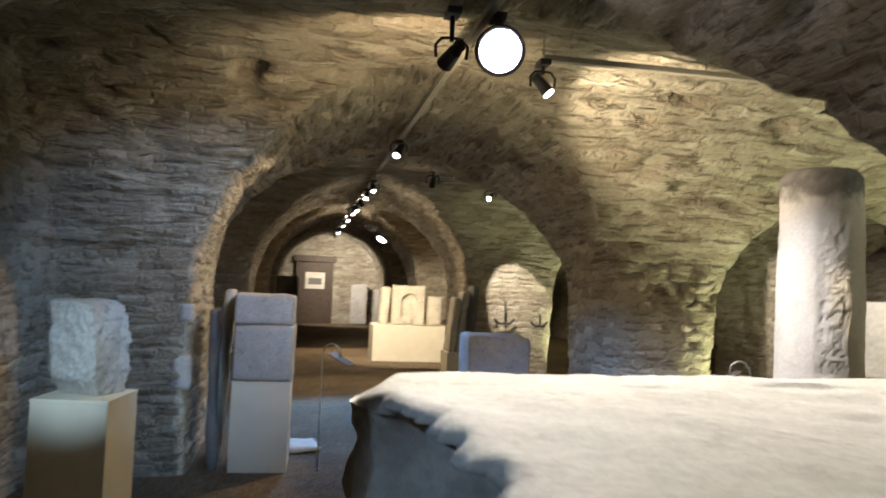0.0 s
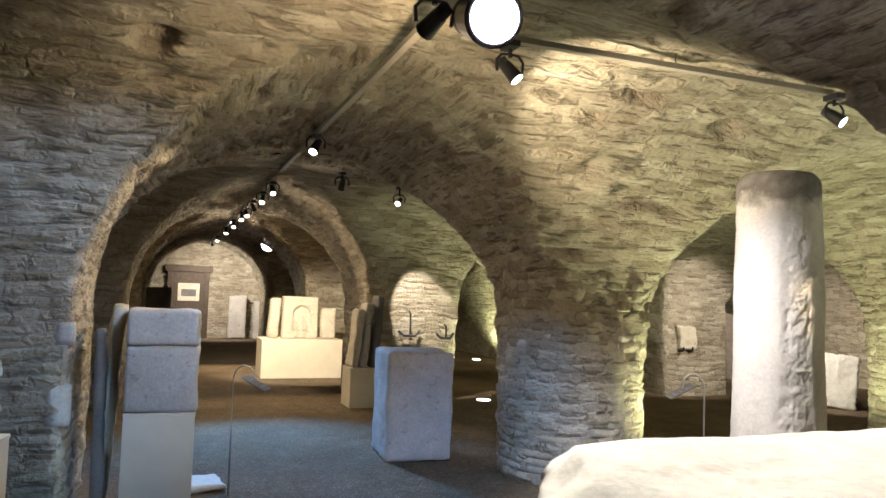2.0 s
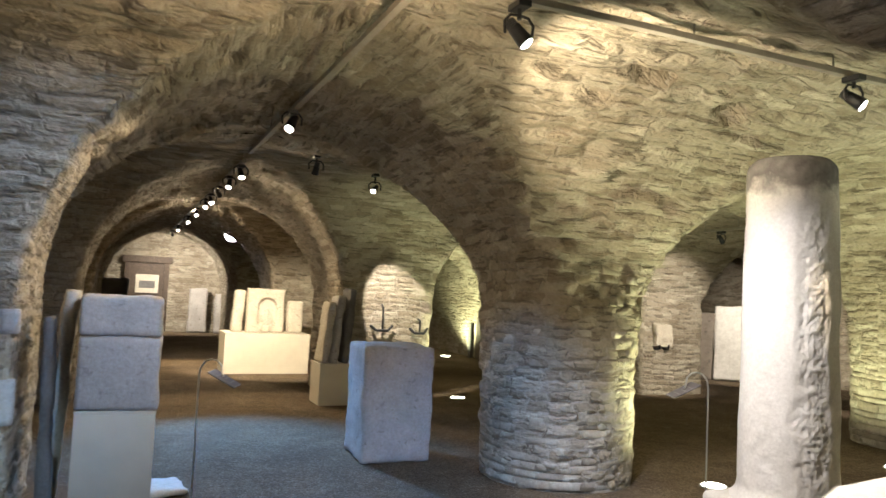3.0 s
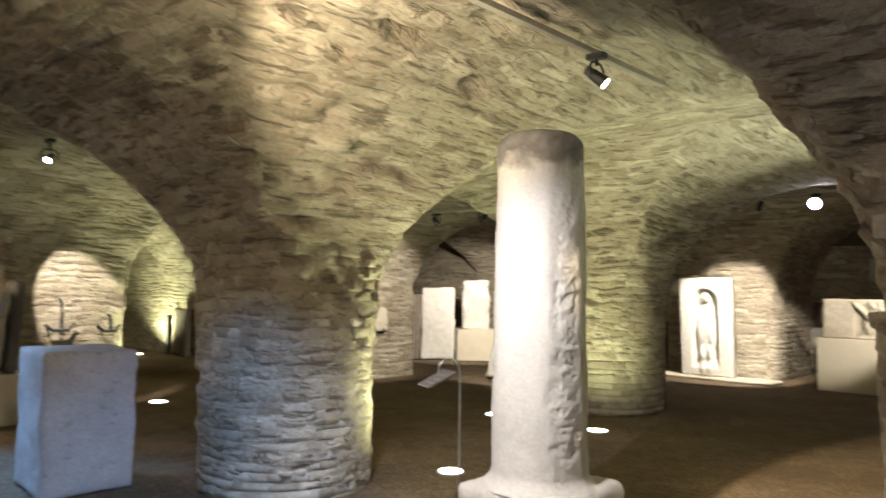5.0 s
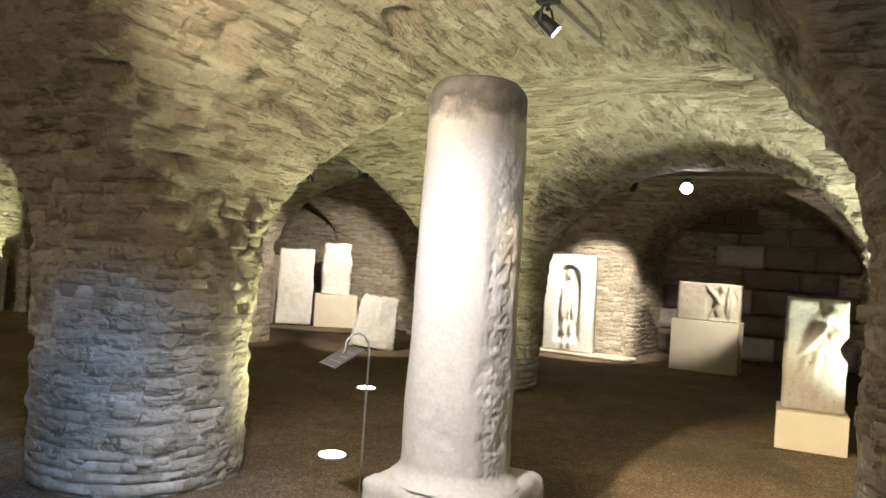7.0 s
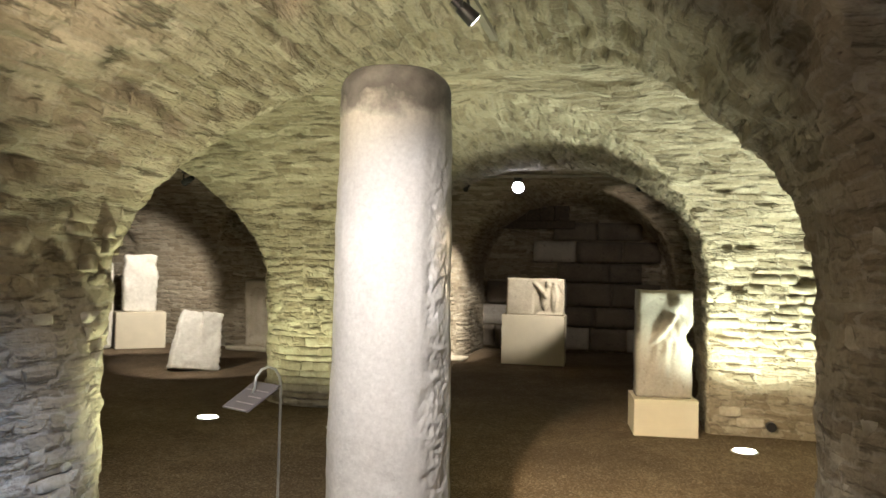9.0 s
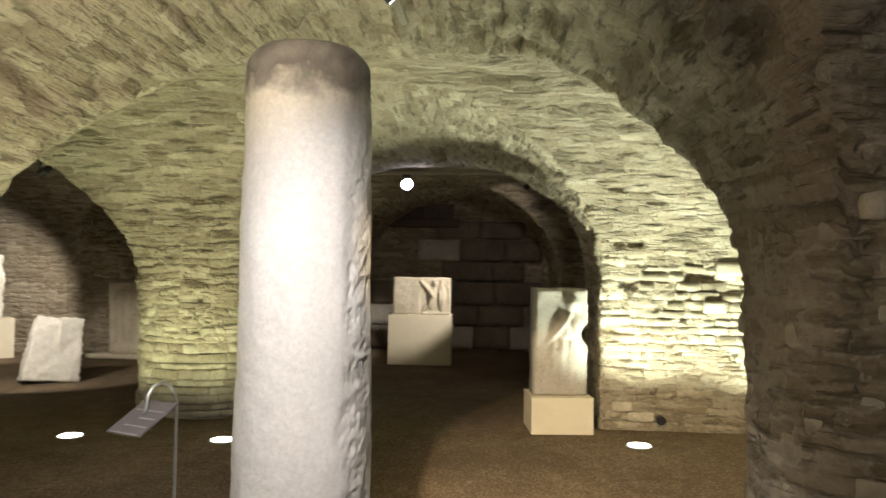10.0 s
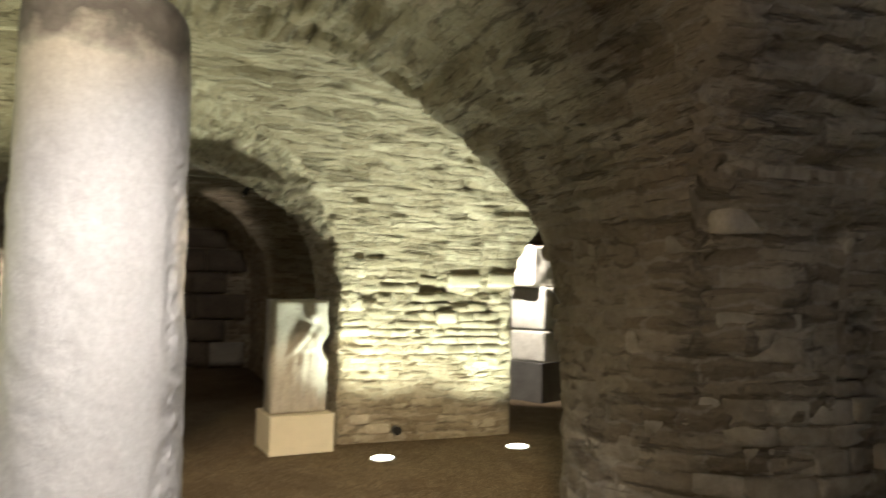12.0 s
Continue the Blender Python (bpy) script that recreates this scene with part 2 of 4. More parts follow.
def shaft_mat():
    """Column limestone; an old soot stain with a ragged lower edge covers the top."""
    m, bsdf, node, link = material("column_shaft_limestone")
    geo = node("ShaderNodeNewGeometry")
    p = geo.outputs["Position"]
    sep = node("ShaderNodeSeparateXYZ")
    link(p, sep.inputs[0])
    big, mid, fine = noise_tex(node, link, p, 2, 5), noise_tex(node, link, p, 9, 4), noise_tex(node, link, p, 45, 6, 0.7)
    c = ramp(node, link, big, [(0.3, (0.50, 0.47, 0.43)), (0.7, (0.60, 0.575, 0.53))])
    c = mix(node, link, "MULTIPLY", 1.0, c, ramp(node, link, fine, [(0.3, (0.85, 0.84, 0.83)), (0.7, (1.08, 1.08, 1.08))]))
    edge = node("ShaderNodeMath", operation="MULTIPLY_ADD")
    link(mid, edge.inputs[0])
    edge.inputs[1].default_value = 0.28
    link(sep.outputs[2], edge.inputs[2])
    rng = node("ShaderNodeMapRange")
    link(edge.outputs[0], rng.inputs[0])
    rng.inputs[1].default_value, rng.inputs[2].default_value = 2.38, 2.47
    c = mix(node, link, "MIX", rng.outputs[0], c, mix(node, link, "MULTIPLY", 1.0, (0.15, 0.14, 0.135), ramp(node, link, mid, [(0.3, (0.7, 0.7, 0.7)), (0.7, (1.4, 1.4, 1.4))])))
    link(c, bsdf.inputs["Base Color"])
    bsdf.inputs["Roughness"].default_value = 0.9
    bsdf.inputs["Specular IOR Level"].default_value = 0.25
    s = node("ShaderNodeMath", operation="MULTIPLY_ADD")
    link(mid, s.inputs[0])
    s.inputs[1].default_value = 2.0
    link(fine, s.inputs[2])
    b = node("ShaderNodeBump")
    b.inputs["Strength"].default_value, b.inputs["Distance"].default_value = 0.6, 0.005
    link(s.outputs[0], b.inputs["Height"])
    link(b.outputs[0], bsdf.inputs["Normal"])
    return m


def gravel_mat():
    """Trodden sandy gravel: pebbles of mixed tone, damp darker patches."""
    m, bsdf, node, link = material("packed_gravel")
    geo = node("ShaderNodeNewGeometry")
    p = geo.outputs["Position"]
    vor = node("ShaderNodeTexVoronoi", feature="F1", voronoi_dimensions="2D")
    vor.inputs["Scale"].default_value = 95
    link(p, vor.inputs["Vector"])
    sep = node("ShaderNodeSeparateColor")
    link(vor.outputs["Color"], sep.inputs[0])
    c = ramp(node, link, sep.outputs[0], [(0.0, (0.10, 0.073, 0.046)), (0.5, (0.155, 0.115, 0.074)), (0.85, (0.20, 0.15, 0.10)), (1.0, (0.30, 0.25, 0.19))])
    big, mid = noise_tex(node, link, p, 0.8, 5), noise_tex(node, link, p, 5, 5)
    c = mix(node, link, "MULTIPLY", 1.0, c, ramp(node, link, big, [(0.35, (0.72, 0.70, 0.68)), (0.65, (1.1, 1.08, 1.05))]))
    c = mix(node, link, "MULTIPLY", 1.0, c, ramp(node, link, mid, [(0.3, (0.8, 0.8, 0.8)), (0.7, (1.1, 1.1, 1.1))]))
    link(c, bsdf.inputs["Base Color"])
    bsdf.inputs["Roughness"].default_value = 0.95
    bsdf.inputs["Specular IOR Level"].default_value = 0.15
    h = node("ShaderNodeMath", operation="MULTIPLY_ADD")
    link(mid, h.inputs[0])
    h.inputs[1].default_value = 2.0
    link(vor.outputs["Distance"], h.inputs[2])
    b = node("ShaderNodeBump")
    b.inputs["Strength"].default_value, b.inputs["Distance"].default_value = 0.8, 0.008
    link(h.outputs[0], b.inputs["Height"])
    link(b.outputs[0], bsdf.inputs["Normal"])
    return m


def plain(name, colour, rough=0.5, metal=0.0, wear=0.12, scale=14):
    m, bsdf, node, link = material(name)
    geo = node("ShaderNodeNewGeometry")
    n = noise_tex(node, link, geo.outputs["Position"], scale, 5)
    lo = tuple(v * (1 - wear) for v in colour)
    hi = tuple(min(1, v * (1 + wear)) for v in colour)
    link(ramp(node, link, n, [(0.3, lo), (0.7, hi)]), bsdf.inputs["Base Color"])
    bsdf.inputs["Roughness"].default_value, bsdf.inputs["Metallic"].default_value = rough, metal
    return m


def glow(name, colour, strength):
    m, bsdf, node, link = material(name)
    bsdf.inputs["Base Color"].default_value = (0.8, 0.8, 0.8, 1)
    bsdf.inputs["Emission Color"].default_value = (*colour, 1)
    bsdf.inputs["Emission Strength"].default_value = strength
    return m


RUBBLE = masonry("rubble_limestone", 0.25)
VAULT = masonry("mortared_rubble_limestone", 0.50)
LAID = laid_mat()
SHAFT = shaft_mat()
GRAVEL = gravel_mat()
COLUMN = stone_mat("column_limestone", (0.50, 0.47, 0.42), (0.60, 0.57, 0.52), 5, 0.008)
CARVED = stone_mat("carved_limestone", (0.46, 0.41, 0.32), (0.60, 0.55, 0.45), 7, 0.006, (0.30, 0.26, 0.2))
GREYSTONE = stone_mat("grey_limestone", (0.36, 0.34, 0.31), (0.50, 0.47, 0.43), 6, 0.008, (0.22, 0.2, 0.18))
PALE = stone_mat("pale_marble_block", (0.62, 0.6, 0.55), (0.74, 0.72, 0.67), 3, 0.004)
DARKBROWN = stone_mat("dark_brown_stone", (0.13, 0.11, 0.09), (0.23, 0.195, 0.16), 4, 0.008, (0.08, 0.07, 0.06))
DARKSTONE = stone_mat("dark_stone", (0.10, 0.095, 0.09), (0.19, 0.18, 0.17), 6, 0.012)
SLABSTONE = stone_mat("weathered_marble_block", (0.60, 0.57, 0.51), (0.74, 0.71, 0.65), 6, 0.004, (0.46, 0.42, 0.36))
# grey paint with the blue of the cool light mixed into its colour
COOLTINT = plain("grey_paint_cool_tint", (0.17, 0.23, 0.34), 0.6, 0, 0.06, 5)
PLINTH = plain("painted_plinth", (0.66, 0.60, 0.47), 0.6, 0, 0.05, 5)
BLACK = plain("black_enamel", (0.018, 0.018, 0.02), 0.45, 0.2)
STEEL = plain("brushed_steel", (0.5, 0.5, 0.48), 0.35, 0.9)
RAIL = plain("grey_track", (0.24, 0.215, 0.175), 0.5, 0.1)
PANEL = plain("sign_panel", (0.08, 0.07, 0.07), 0.5)
INK = plain("pale_print", (0.22, 0.20, 0.19), 0.6)
WOOD = plain("old_oak", (0.06, 0.04, 0.025), 0.7, 0, 0.4, 22)
LENS = glow("lamp_lens", (1.0, 0.97, 0.9), 25)
FLOORLENS = glow("uplight_lens", (1.0, 0.98, 0.85), 12)
FLARE = glow("flood_lens", (0.86, 0.86, 1.0), 70)


# ---- building helpers ----
def part(name, bm, mat, parent=None, label=""):
    """Links a bmesh as one mesh object, under a thing or a part."""
    me = bpy.data.meshes.new(name)
    bm.to_mesh(me)
    bm.free()
    me.materials.append(mat)
    ob = new(name, me)
    if parent is not None:
        ob.parent = parent
    if label:
        ob["label"] = label
    return ob


def thing(name, m, label, category, group="", kind=""):
    """The empty that carries a thing's parts."""
    ob = new(name)
    ob.matrix_world = m
    ob.empty_display_size = 0.1
    return tagged(ob, label, category, group, kind)


def smooth(ob, on=True):
    ob.data.shade_smooth() if on else ob.data.shade_flat()
    return ob


def box(lo, hi, bevel=0.004, segments=2, bm=None):
    bm = bm or bmesh.new()
    c = [(a + b) / 2 for a, b in zip(lo, hi)]
    s = [b - a for a, b in zip(lo, hi)]
    made = bmesh.ops.create_cube(bm, size=1, matrix=Matrix.Translation(c) @ Matrix.Diagonal((*s, 1)))
    if bevel:
        edges = list({e for v in made["verts"] for e in v.link_edges})
        bmesh.ops.bevel(bm, geom=edges, offset=bevel, segments=segments, affect="EDGES", profile=0.5)
    return bm


def rod(bm, a, b, r, r2=None, n=12):
    a, b = Vector(a), Vector(b)
    m = Matrix.Translation((a + b) / 2) @ (b - a).to_track_quat("Z", "Y").to_matrix().to_4x4()
    bmesh.ops.create_cone(bm, cap_ends=True, segments=n, radius1=r, radius2=r if r2 is None else r2, depth=(b - a).length, matrix=m)
    return bm


def tube(points, r, n=8):
    """A bent round bar through the points."""
    bm = bmesh.new()
    rings = []
    pts = [Vector(p) for p in points]
    for i, p in enumerate(pts):
        d = (pts[min(i + 1, len(pts) - 1)] - pts[max(i - 1, 0)]).normalized()
        x = d.orthogonal().normalized() if i == 0 else (rings[-1][1] - d * rings[-1][1].dot(d)).normalized()
        y = d.cross(x)
        rings.append(([bm.verts.new(p + (x * math.cos(k * math.tau / n) + y * math.sin(k * math.tau / n)) * r) for k in range(n)], x))
    for (a, _), (b, _) in zip(rings, rings[1:]):
        for k in range(n):
            bm.faces.new((a[k], a[(k + 1) % n], b[(k + 1) % n], b[k]))
    bm.faces.new(rings[0][0][::-1])
    bm.faces.new(rings[-1][0])
    return bm


def rough_block(lo, hi, step=0.05, worn=0.03, rough=0.012, seed=0, shape=None):
    """A stone block with worn corners and an uneven hewn surface; shape(p, u) may push its points about (u: -1..1 in the box)."""
    size = [b - a for a, b in zip(lo, hi)]
    n = [max(2, round(s / step)) for s in size]
    bm = bmesh.new()
    grid = {}

    def vert(i, j, k):
        key = (i, j, k)
        if key not in grid:
            u = Vector((2 * i / n[0] - 1, 2 * j / n[1] - 1, 2 * k / n[2] - 1))
            half = Vector(size) / 2
            p = Vector((u.x * half.x, u.y * half.y, u.z * half.z))
            inner = Vector([max(-h + worn, min(h - worn, c)) for c, h in zip(p, half)])
            d = p - inner
            if d.length > 1e-6:
                near = max(abs(c) for c in d)
                nrm = d.normalized()
                p = inner + nrm * near
                q = (p + Vector((seed * 3.7, seed * 1.3, seed * 2.1)))
                p += nrm * (noise.noise(q * 3.1) * rough * 1.6 + noise.noise(q * 11) * rough + abs(noise.noise(q * 27)) * -rough * 0.7)
            if shape:
                p = shape(p, u)
            grid[key] = bm.verts.new(p + Vector([(a + b) / 2 for a, b in zip(lo, hi)]))
        return grid[key]

    for ax in range(3):
        b, c = [a for a in range(3) if a != ax]
        for side in (0, n[ax]):
            for i in range(n[b]):
                for j in range(n[c]):
                    quad = []
                    for di, dj in ((0, 0), (1, 0), (1, 1), (0, 1)):
                        idx = [0, 0, 0]
                        idx[ax], idx[b], idx[c] = side, i + di, j + dj
                        quad.append(vert(*idx))
                    bm.faces.new(quad)
    bmesh.ops.recalc_face_normals(bm, faces=bm.faces)
    return bm


# ---- the vaulted hall: one solid hollowed by crossing barrel vaults ----
# run: 'y' or 'x'; centre line, half width, springing height, crown height, from, to (a pair: at the one end and the other)
TUNNELS = [
    ("y", 1.15, 1.74, 1.45, 3.04, 4.0, 8.4),
    ("y", 0.70, 2.36, 1.45, 3.04, -4.0, 4.6),
    ("y", 1.11, 1.64, 1.40, 2.98, 8.0, 25.2),
    ("y", (6.54, 6.00), (1.84, 1.93), 1.45, (3.16, 3.02), -4.0, 9.6),
    ("y", 6.10, 1.91, 1.45, 3.00, 9.2, 25.2),
    ("y", 11.25, 1.86, 1.45, 3.05, -4.0, 14.0),
    ("x", (4.52, 4.72), (1.72, 1.78), 1.45, (3.16, 2.92), -1.65, 15.2),
    ("x", 9.52, 1.86, 1.45, 3.02, -1.65, 6.1),
    ("x", 9.60, 1.77, 1.45, 3.02, 6.0, 13.1),
    ("x", 14.80, 1.70, 1.40, 2.95, -1.65, 13.1),
    ("x", 19.90, 1.70, 1.40, 2.95, -1.65, 7.96),
    ("x", -0.62, 1.95, 1.45, 3.05, -1.65, 6.3),
    ("x", -0.90, 1.85, 1.45, 3.05, 6.0, 13.1),
]
ROUND = [(3.5, 6.96), (8.7, 7.14), (3.75, 2.2)]  # centres of the round piers
# put-log holes and lost stones in the vault
PITS = [((2.985, 5.156, 3.03), (0.15, 0.07, 0.12)), ((3.908, 5.388, 2.95), (0.13, 0.06, 0.10)), ((6.0, 3.2, 2.75), (0.12, 0.08, 0.1)), ((-0.2, 5.35, 3.03), (0.12, 0.06, 0.1)), ((8.1, 4.9, 2.6), (0.1, 0.06, 0.05))]


COURSE = 0.088  # mean height of a course


def fract(a):
    return a - np.floor(a)


def hash2(a, b):
    return fract(np.sin(a * 127.1 + b * 311.7 + 3.3) * 43758.5453)


def patchy(a, b):
    """Smooth random patches, 0 to 1, one to each unit square."""
    i, j = np.floor(a), np.floor(b)
    s, t = a - i, b - j
    s, t = s * s * (3 - 2 * s), t * t * (3 - 2 * t)
    lo = hash2(i, j) * (1 - s) + hash2(i + 1, j) * s
    hi = hash2(i, j + 1) * (1 - s) + hash2(i + 1, j + 1) * s
    return lo * (1 - t) + hi * t


def stone_relief(u, v):
    """Height of the laid stones over the wall's mean face: uneven courses, some stones proud, some lost."""
    v = v + 0.022 * np.sin(u * 1.7) + 0.012 * np.sin(u * 4.3 + 1.0)
    row = np.floor(v / COURSE)
    fv = v / COURSE - row
    w = 0.17 + 0.20 * fract(row * 0.7548777)
    q = u / w + 7 * fract(row * 0.5698403)
    col = np.floor(q)
    fu = q - col
    r = hash2(row, col)
    lost = hash2(col + 17, row * 3 + 1) > 0.965
    edge = np.minimum(np.minimum(fv, 1 - fv) * COURSE, np.minimum(fu, 1 - fu) * w)
    laid = (0.030 * r - 0.05 * lost) * np.clip(edge / 0.022, 0, 1) - 0.016
    # up in the vault the stones lie flat and long under a rough coat of mortar
    high = np.clip((v - 1.75) / 0.5, 0, 1)
    rough = 0.05 * patchy(u * 3.1, v * 10.0) + 0.03 * patchy(u * 7.5 + 9, v * 19.0) - 0.04
    sunk = np.clip((patchy(u * 3.1 + 5, v * 8.5 + 3) - 0.72) / 0.08, 0, 1)
    return laid * (1 - 0.4 * high) + (rough - 0.05 * sunk) * high


def void(P):
    """Signed distance to the hollow (negative inside it), with the run and height of the courses."""
    x, y, z = P[:, 0], P[:, 1], P[:, 2]
    ds, us, vs = [], [], []
    for run, c, w, zs, zc, a, b in TUNNELS:
        t, q = (y, x) if run == "y" else (x, y)
        k = np.clip((t - a) / (b - a), 0, 1)
        c, w, zc = [p[0] + (p[1] - p[0]) * k if isinstance(p, tuple) else p for p in (c, w, zc)]
        q = q - c
        rise = zc - zs
        up = np.maximum(z - zs, 0) / rise
        rad = np.sqrt((q / w) ** 2 + up ** 2)
        d = np.where(z < zs, np.abs(q) - w, (rad - 1) * np.minimum(w, rise))
        cap = np.maximum(a - t, t - b)
        ang = np.arctan2(up, np.abs(q) / w)
        v = np.where(z < zs, z, zs + ang * (w + rise) / 2)
        ends = cap > d
        ds.append(np.maximum(d, cap))
        us.append(np.where(ends, q, t + 3.1 * np.sign(q)))
        vs.append(np.where(ends, z, v))
    D = np.array(ds)
    k = D.argmin(0)
    i = np.arange(len(x))
    u, v = np.array(us)[k, i], np.array(vs)[k, i]
    for cx, cy in ROUND:
        ring = (z < 1.95) & (np.hypot(x - cx, y - cy) < 1.0)
        u = np.where(ring, np.arctan2(y - cy, x - cx + 0.001) * 0.72, u)
    # corners of the piers are rounded low down and sharpen into groins above
    ny = np.min(D[[n for n, t in enumerate(TUNNELS) if t[0] == "y"]], 0)
    nx = np.min(D[[n for n, t in enumerate(TUNNELS) if t[0] == "x"]], 0)
    r = 0.66 - 0.58 * np.clip((z - 0.85) / 1.5, 0, 1) ** 1.3
    square = (np.abs(y - 1.9) < 1.4) & (x > 7.0) | (y > 9) | (x < 0.5) | (y < 0.8)
    r = np.where(square, 0.07, r)
    D = np.maximum(r, np.minimum(nx, ny)) - np.hypot(np.maximum(r - nx, 0), np.maximum(r - ny, 0))
    for (cx, cy, cz), (rx, ry, rz) in PITS:
        D = np.minimum(D, (np.sqrt(((x - cx) / rx) ** 2 + ((y - cy) / ry) ** 2 + ((z - cz) / rz) ** 2) - 1) * min(rx, ry, rz))
    return D, u, v


def hollow(lo, hi, step):
    """The skin of the hollow inside a box, by surface nets."""
    ax = [np.arange(a, b + step * 0.5, step) for a, b in zip(lo, hi)]
    shape = tuple(len(a) for a in ax)
    F = np.empty(shape, np.float32)
    yy, zz = np.meshgrid(ax[1], ax[2], indexing="ij")
    flat = np.stack([np.zeros(yy.size), yy.ravel(), zz.ravel()], 1)
    for i, xv in enumerate(ax[0]):
        flat[:, 0] = xv
        d, u, v = void(flat)
        band = np.abs(d) < 0.2
        d[band] += stone_relief(u[band], v[band])
        big = 0.02 * np.sin(flat[:, 1] * 1.9 + xv * 1.3) * np.sin(flat[:, 2] * 2.3 + xv * 0.9)
        F[i] = (d + big).reshape(shape[1:])
    inside = F < 0
    n = tuple(s - 1 for s in shape)
    corner = [(a, b, c) for a in (0, 1) for b in (0, 1) for c in (0, 1)]

    def cut(A, o):
        return A[o[0]:o[0] + n[0], o[1]:o[1] + n[1], o[2]:o[2] + n[2]]

    count = sum(cut(inside, o).astype(np.int8) for o in corner)
    live = np.argwhere((count > 0) & (count < 8))
    index = np.full(n, -1, np.int64)
    index[tuple(live.T)] = np.arange(len(live))
    total = np.zeros((len(live), 3))
    hits = np.zeros(len(live))
    for o in corner:
        for axis in range(3):
            if o[axis]:
                continue
            o2 = list(o)
            o2[axis] = 1
            f0, f1 = F[tuple((live + o).T)], F[tuple((live + o2).T)]
            cross = (f0 < 0) != (f1 < 0)
            t = np.where(cross, f0 / np.where(cross, f0 - f1, 1), 0)
            p = np.tile(np.array(o, float), (len(live), 1))
            p[:, axis] = t
            total += p * cross[:, None]
            hits += cross
    verts = (live + total / hits[:, None]) * step + np.array(lo)
    _, u, v = void(verts)
    uv = np.stack([u, v, np.zeros(len(live))], 1)
    faces = []
    for axis in range(3):
        b, c = (axis + 1) % 3, (axis + 2) % 3
        sl0, sl1 = [slice(None)] * 3, [slice(None)] * 3
        sl0[axis], sl1[axis] = slice(0, -1), slice(1, None)
        a0, a1 = inside[tuple(sl0)], inside[tuple(sl1)]
        e = np.argwhere(a0 != a1)
        keep = (e[:, b] > 0) & (e[:, c] > 0) & (e[:, b] < n[b]) & (e[:, c] < n[c])
        e = e[keep]
        flip = ~a0[tuple(e.T)]
        quad = []
        for db, dc in ((-1, -1), (0, -1), (0, 0), (-1, 0)):
            q = e.copy()
            q[:, b] += db
            q[:, c] += dc
            quad.append(index[tuple(q.T)])
        quad = np.stack(quad, 1)
        quad[~flip] = quad[~flip][:, ::-1]
        faces.append(quad)
    return verts, np.concatenate(faces), uv


def skin(name, verts, faces, uv, label, category):
    used, inverse = np.unique(faces, return_inverse=True)
    me = bpy.data.meshes.new(name)
    faces = inverse.reshape(-1, 4)
    me.vertices.add(len(used))
    me.vertices.foreach_set("co", verts[used].ravel())
    me.loops.add(faces.size)
    me.loops.foreach_set("vertex_index", faces.ravel())
    me.polygons.add(len(faces))
    me.polygons.foreach_set("loop_start", np.arange(0, faces.size, 4))
    me.update(calc_edges=True)
    # where two vaults meet, a face keeps to the courses of one of them
    corner = uv[used][faces]
    mixed = np.ptp(corner, axis=1).max(1) > 0.5
    corner[mixed] = corner[mixed][:, :1]
    at = me.attributes.new("course", "FLOAT_VECTOR", "CORNER")
    at.data.foreach_set("vector", corner.ravel())
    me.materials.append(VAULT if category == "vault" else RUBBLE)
    ob = tagged(new(name, me), label, category, kind="structure")
    smooth(ob)
    return ob


BOXES = [
    ((-1.95, 0.26, -0.1), (9.95, 8.60, 3.45), 0.04),
    ((-1.95, 8.60 - 0.09, -0.1), (13.6, 25.7, 3.4), 0.09),
    ((-1.95, -4.4, -0.1), (9.95, 0.26 + 0.09, 3.4), 0.09),
    ((9.95 - 0.09, -4.4, -0.1), (15.6, 8.60, 3.4), 0.09),
]
PIERS = {"pier_1": (3.65, 7.07), "pier_2": (8.8, 7.3), "pier_3": (3.62, 1.85), "pier_4": (9.0, 1.85), "pier_5": (-1.4, 7.1), "pier_6": (3.65, 12.2)}
chunks = {}
for lo, hi, step in BOXES:
    verts, faces, uv = hollow(lo, hi, step)
    mid = verts[faces].mean(1)
    key = np.full(len(faces), "wall_outer", dtype=object)
    for name, (px, py) in PIERS.items():
        key[(np.abs(mid[:, 0] - px) < 1.3) & (np.abs(mid[:, 1] - py) < 1.3)] = name
    key[mid[:, 2] > 1.75] = "ceiling"
    for name in sorted(set(key)):
        chunks.setdefault(name, []).append((verts, faces[key == name], uv))
for name, bits in sorted(chunks.items()):
    base, vv, ff, uu = 0, [], [], []
    for verts, faces, uv in bits:
        vv.append(verts), ff.append(faces + base), uu.append(uv)
        base += len(verts)
    label, category = {"ceiling": ("groined vault of rough limestone rubble", "vault"), "wall_outer": ("rubble limestone wall in thin courses", "wall")}.get(
        name, ("thick limestone rubble pier in thin courses", "pier"))
    skin(name, np.concatenate(vv), np.concatenate(ff), np.concatenate(uu), label, category)

bm = bmesh.new()
bmesh.ops.create_grid(bm, x_segments=60, y_segments=100, size=0.5, matrix=Matrix.Translation((6.8, 10.6, 0)) @ Matrix.Diagonal((18, 31, 1, 1)))
for v in bm.verts:
    v.co.z = 0.008 * noise.noise(v.co * 0.9)
tagged(smooth(part("floor", bm, GRAVEL)), "dark brown packed gravel floor of the hall", "floor", kind="structure")


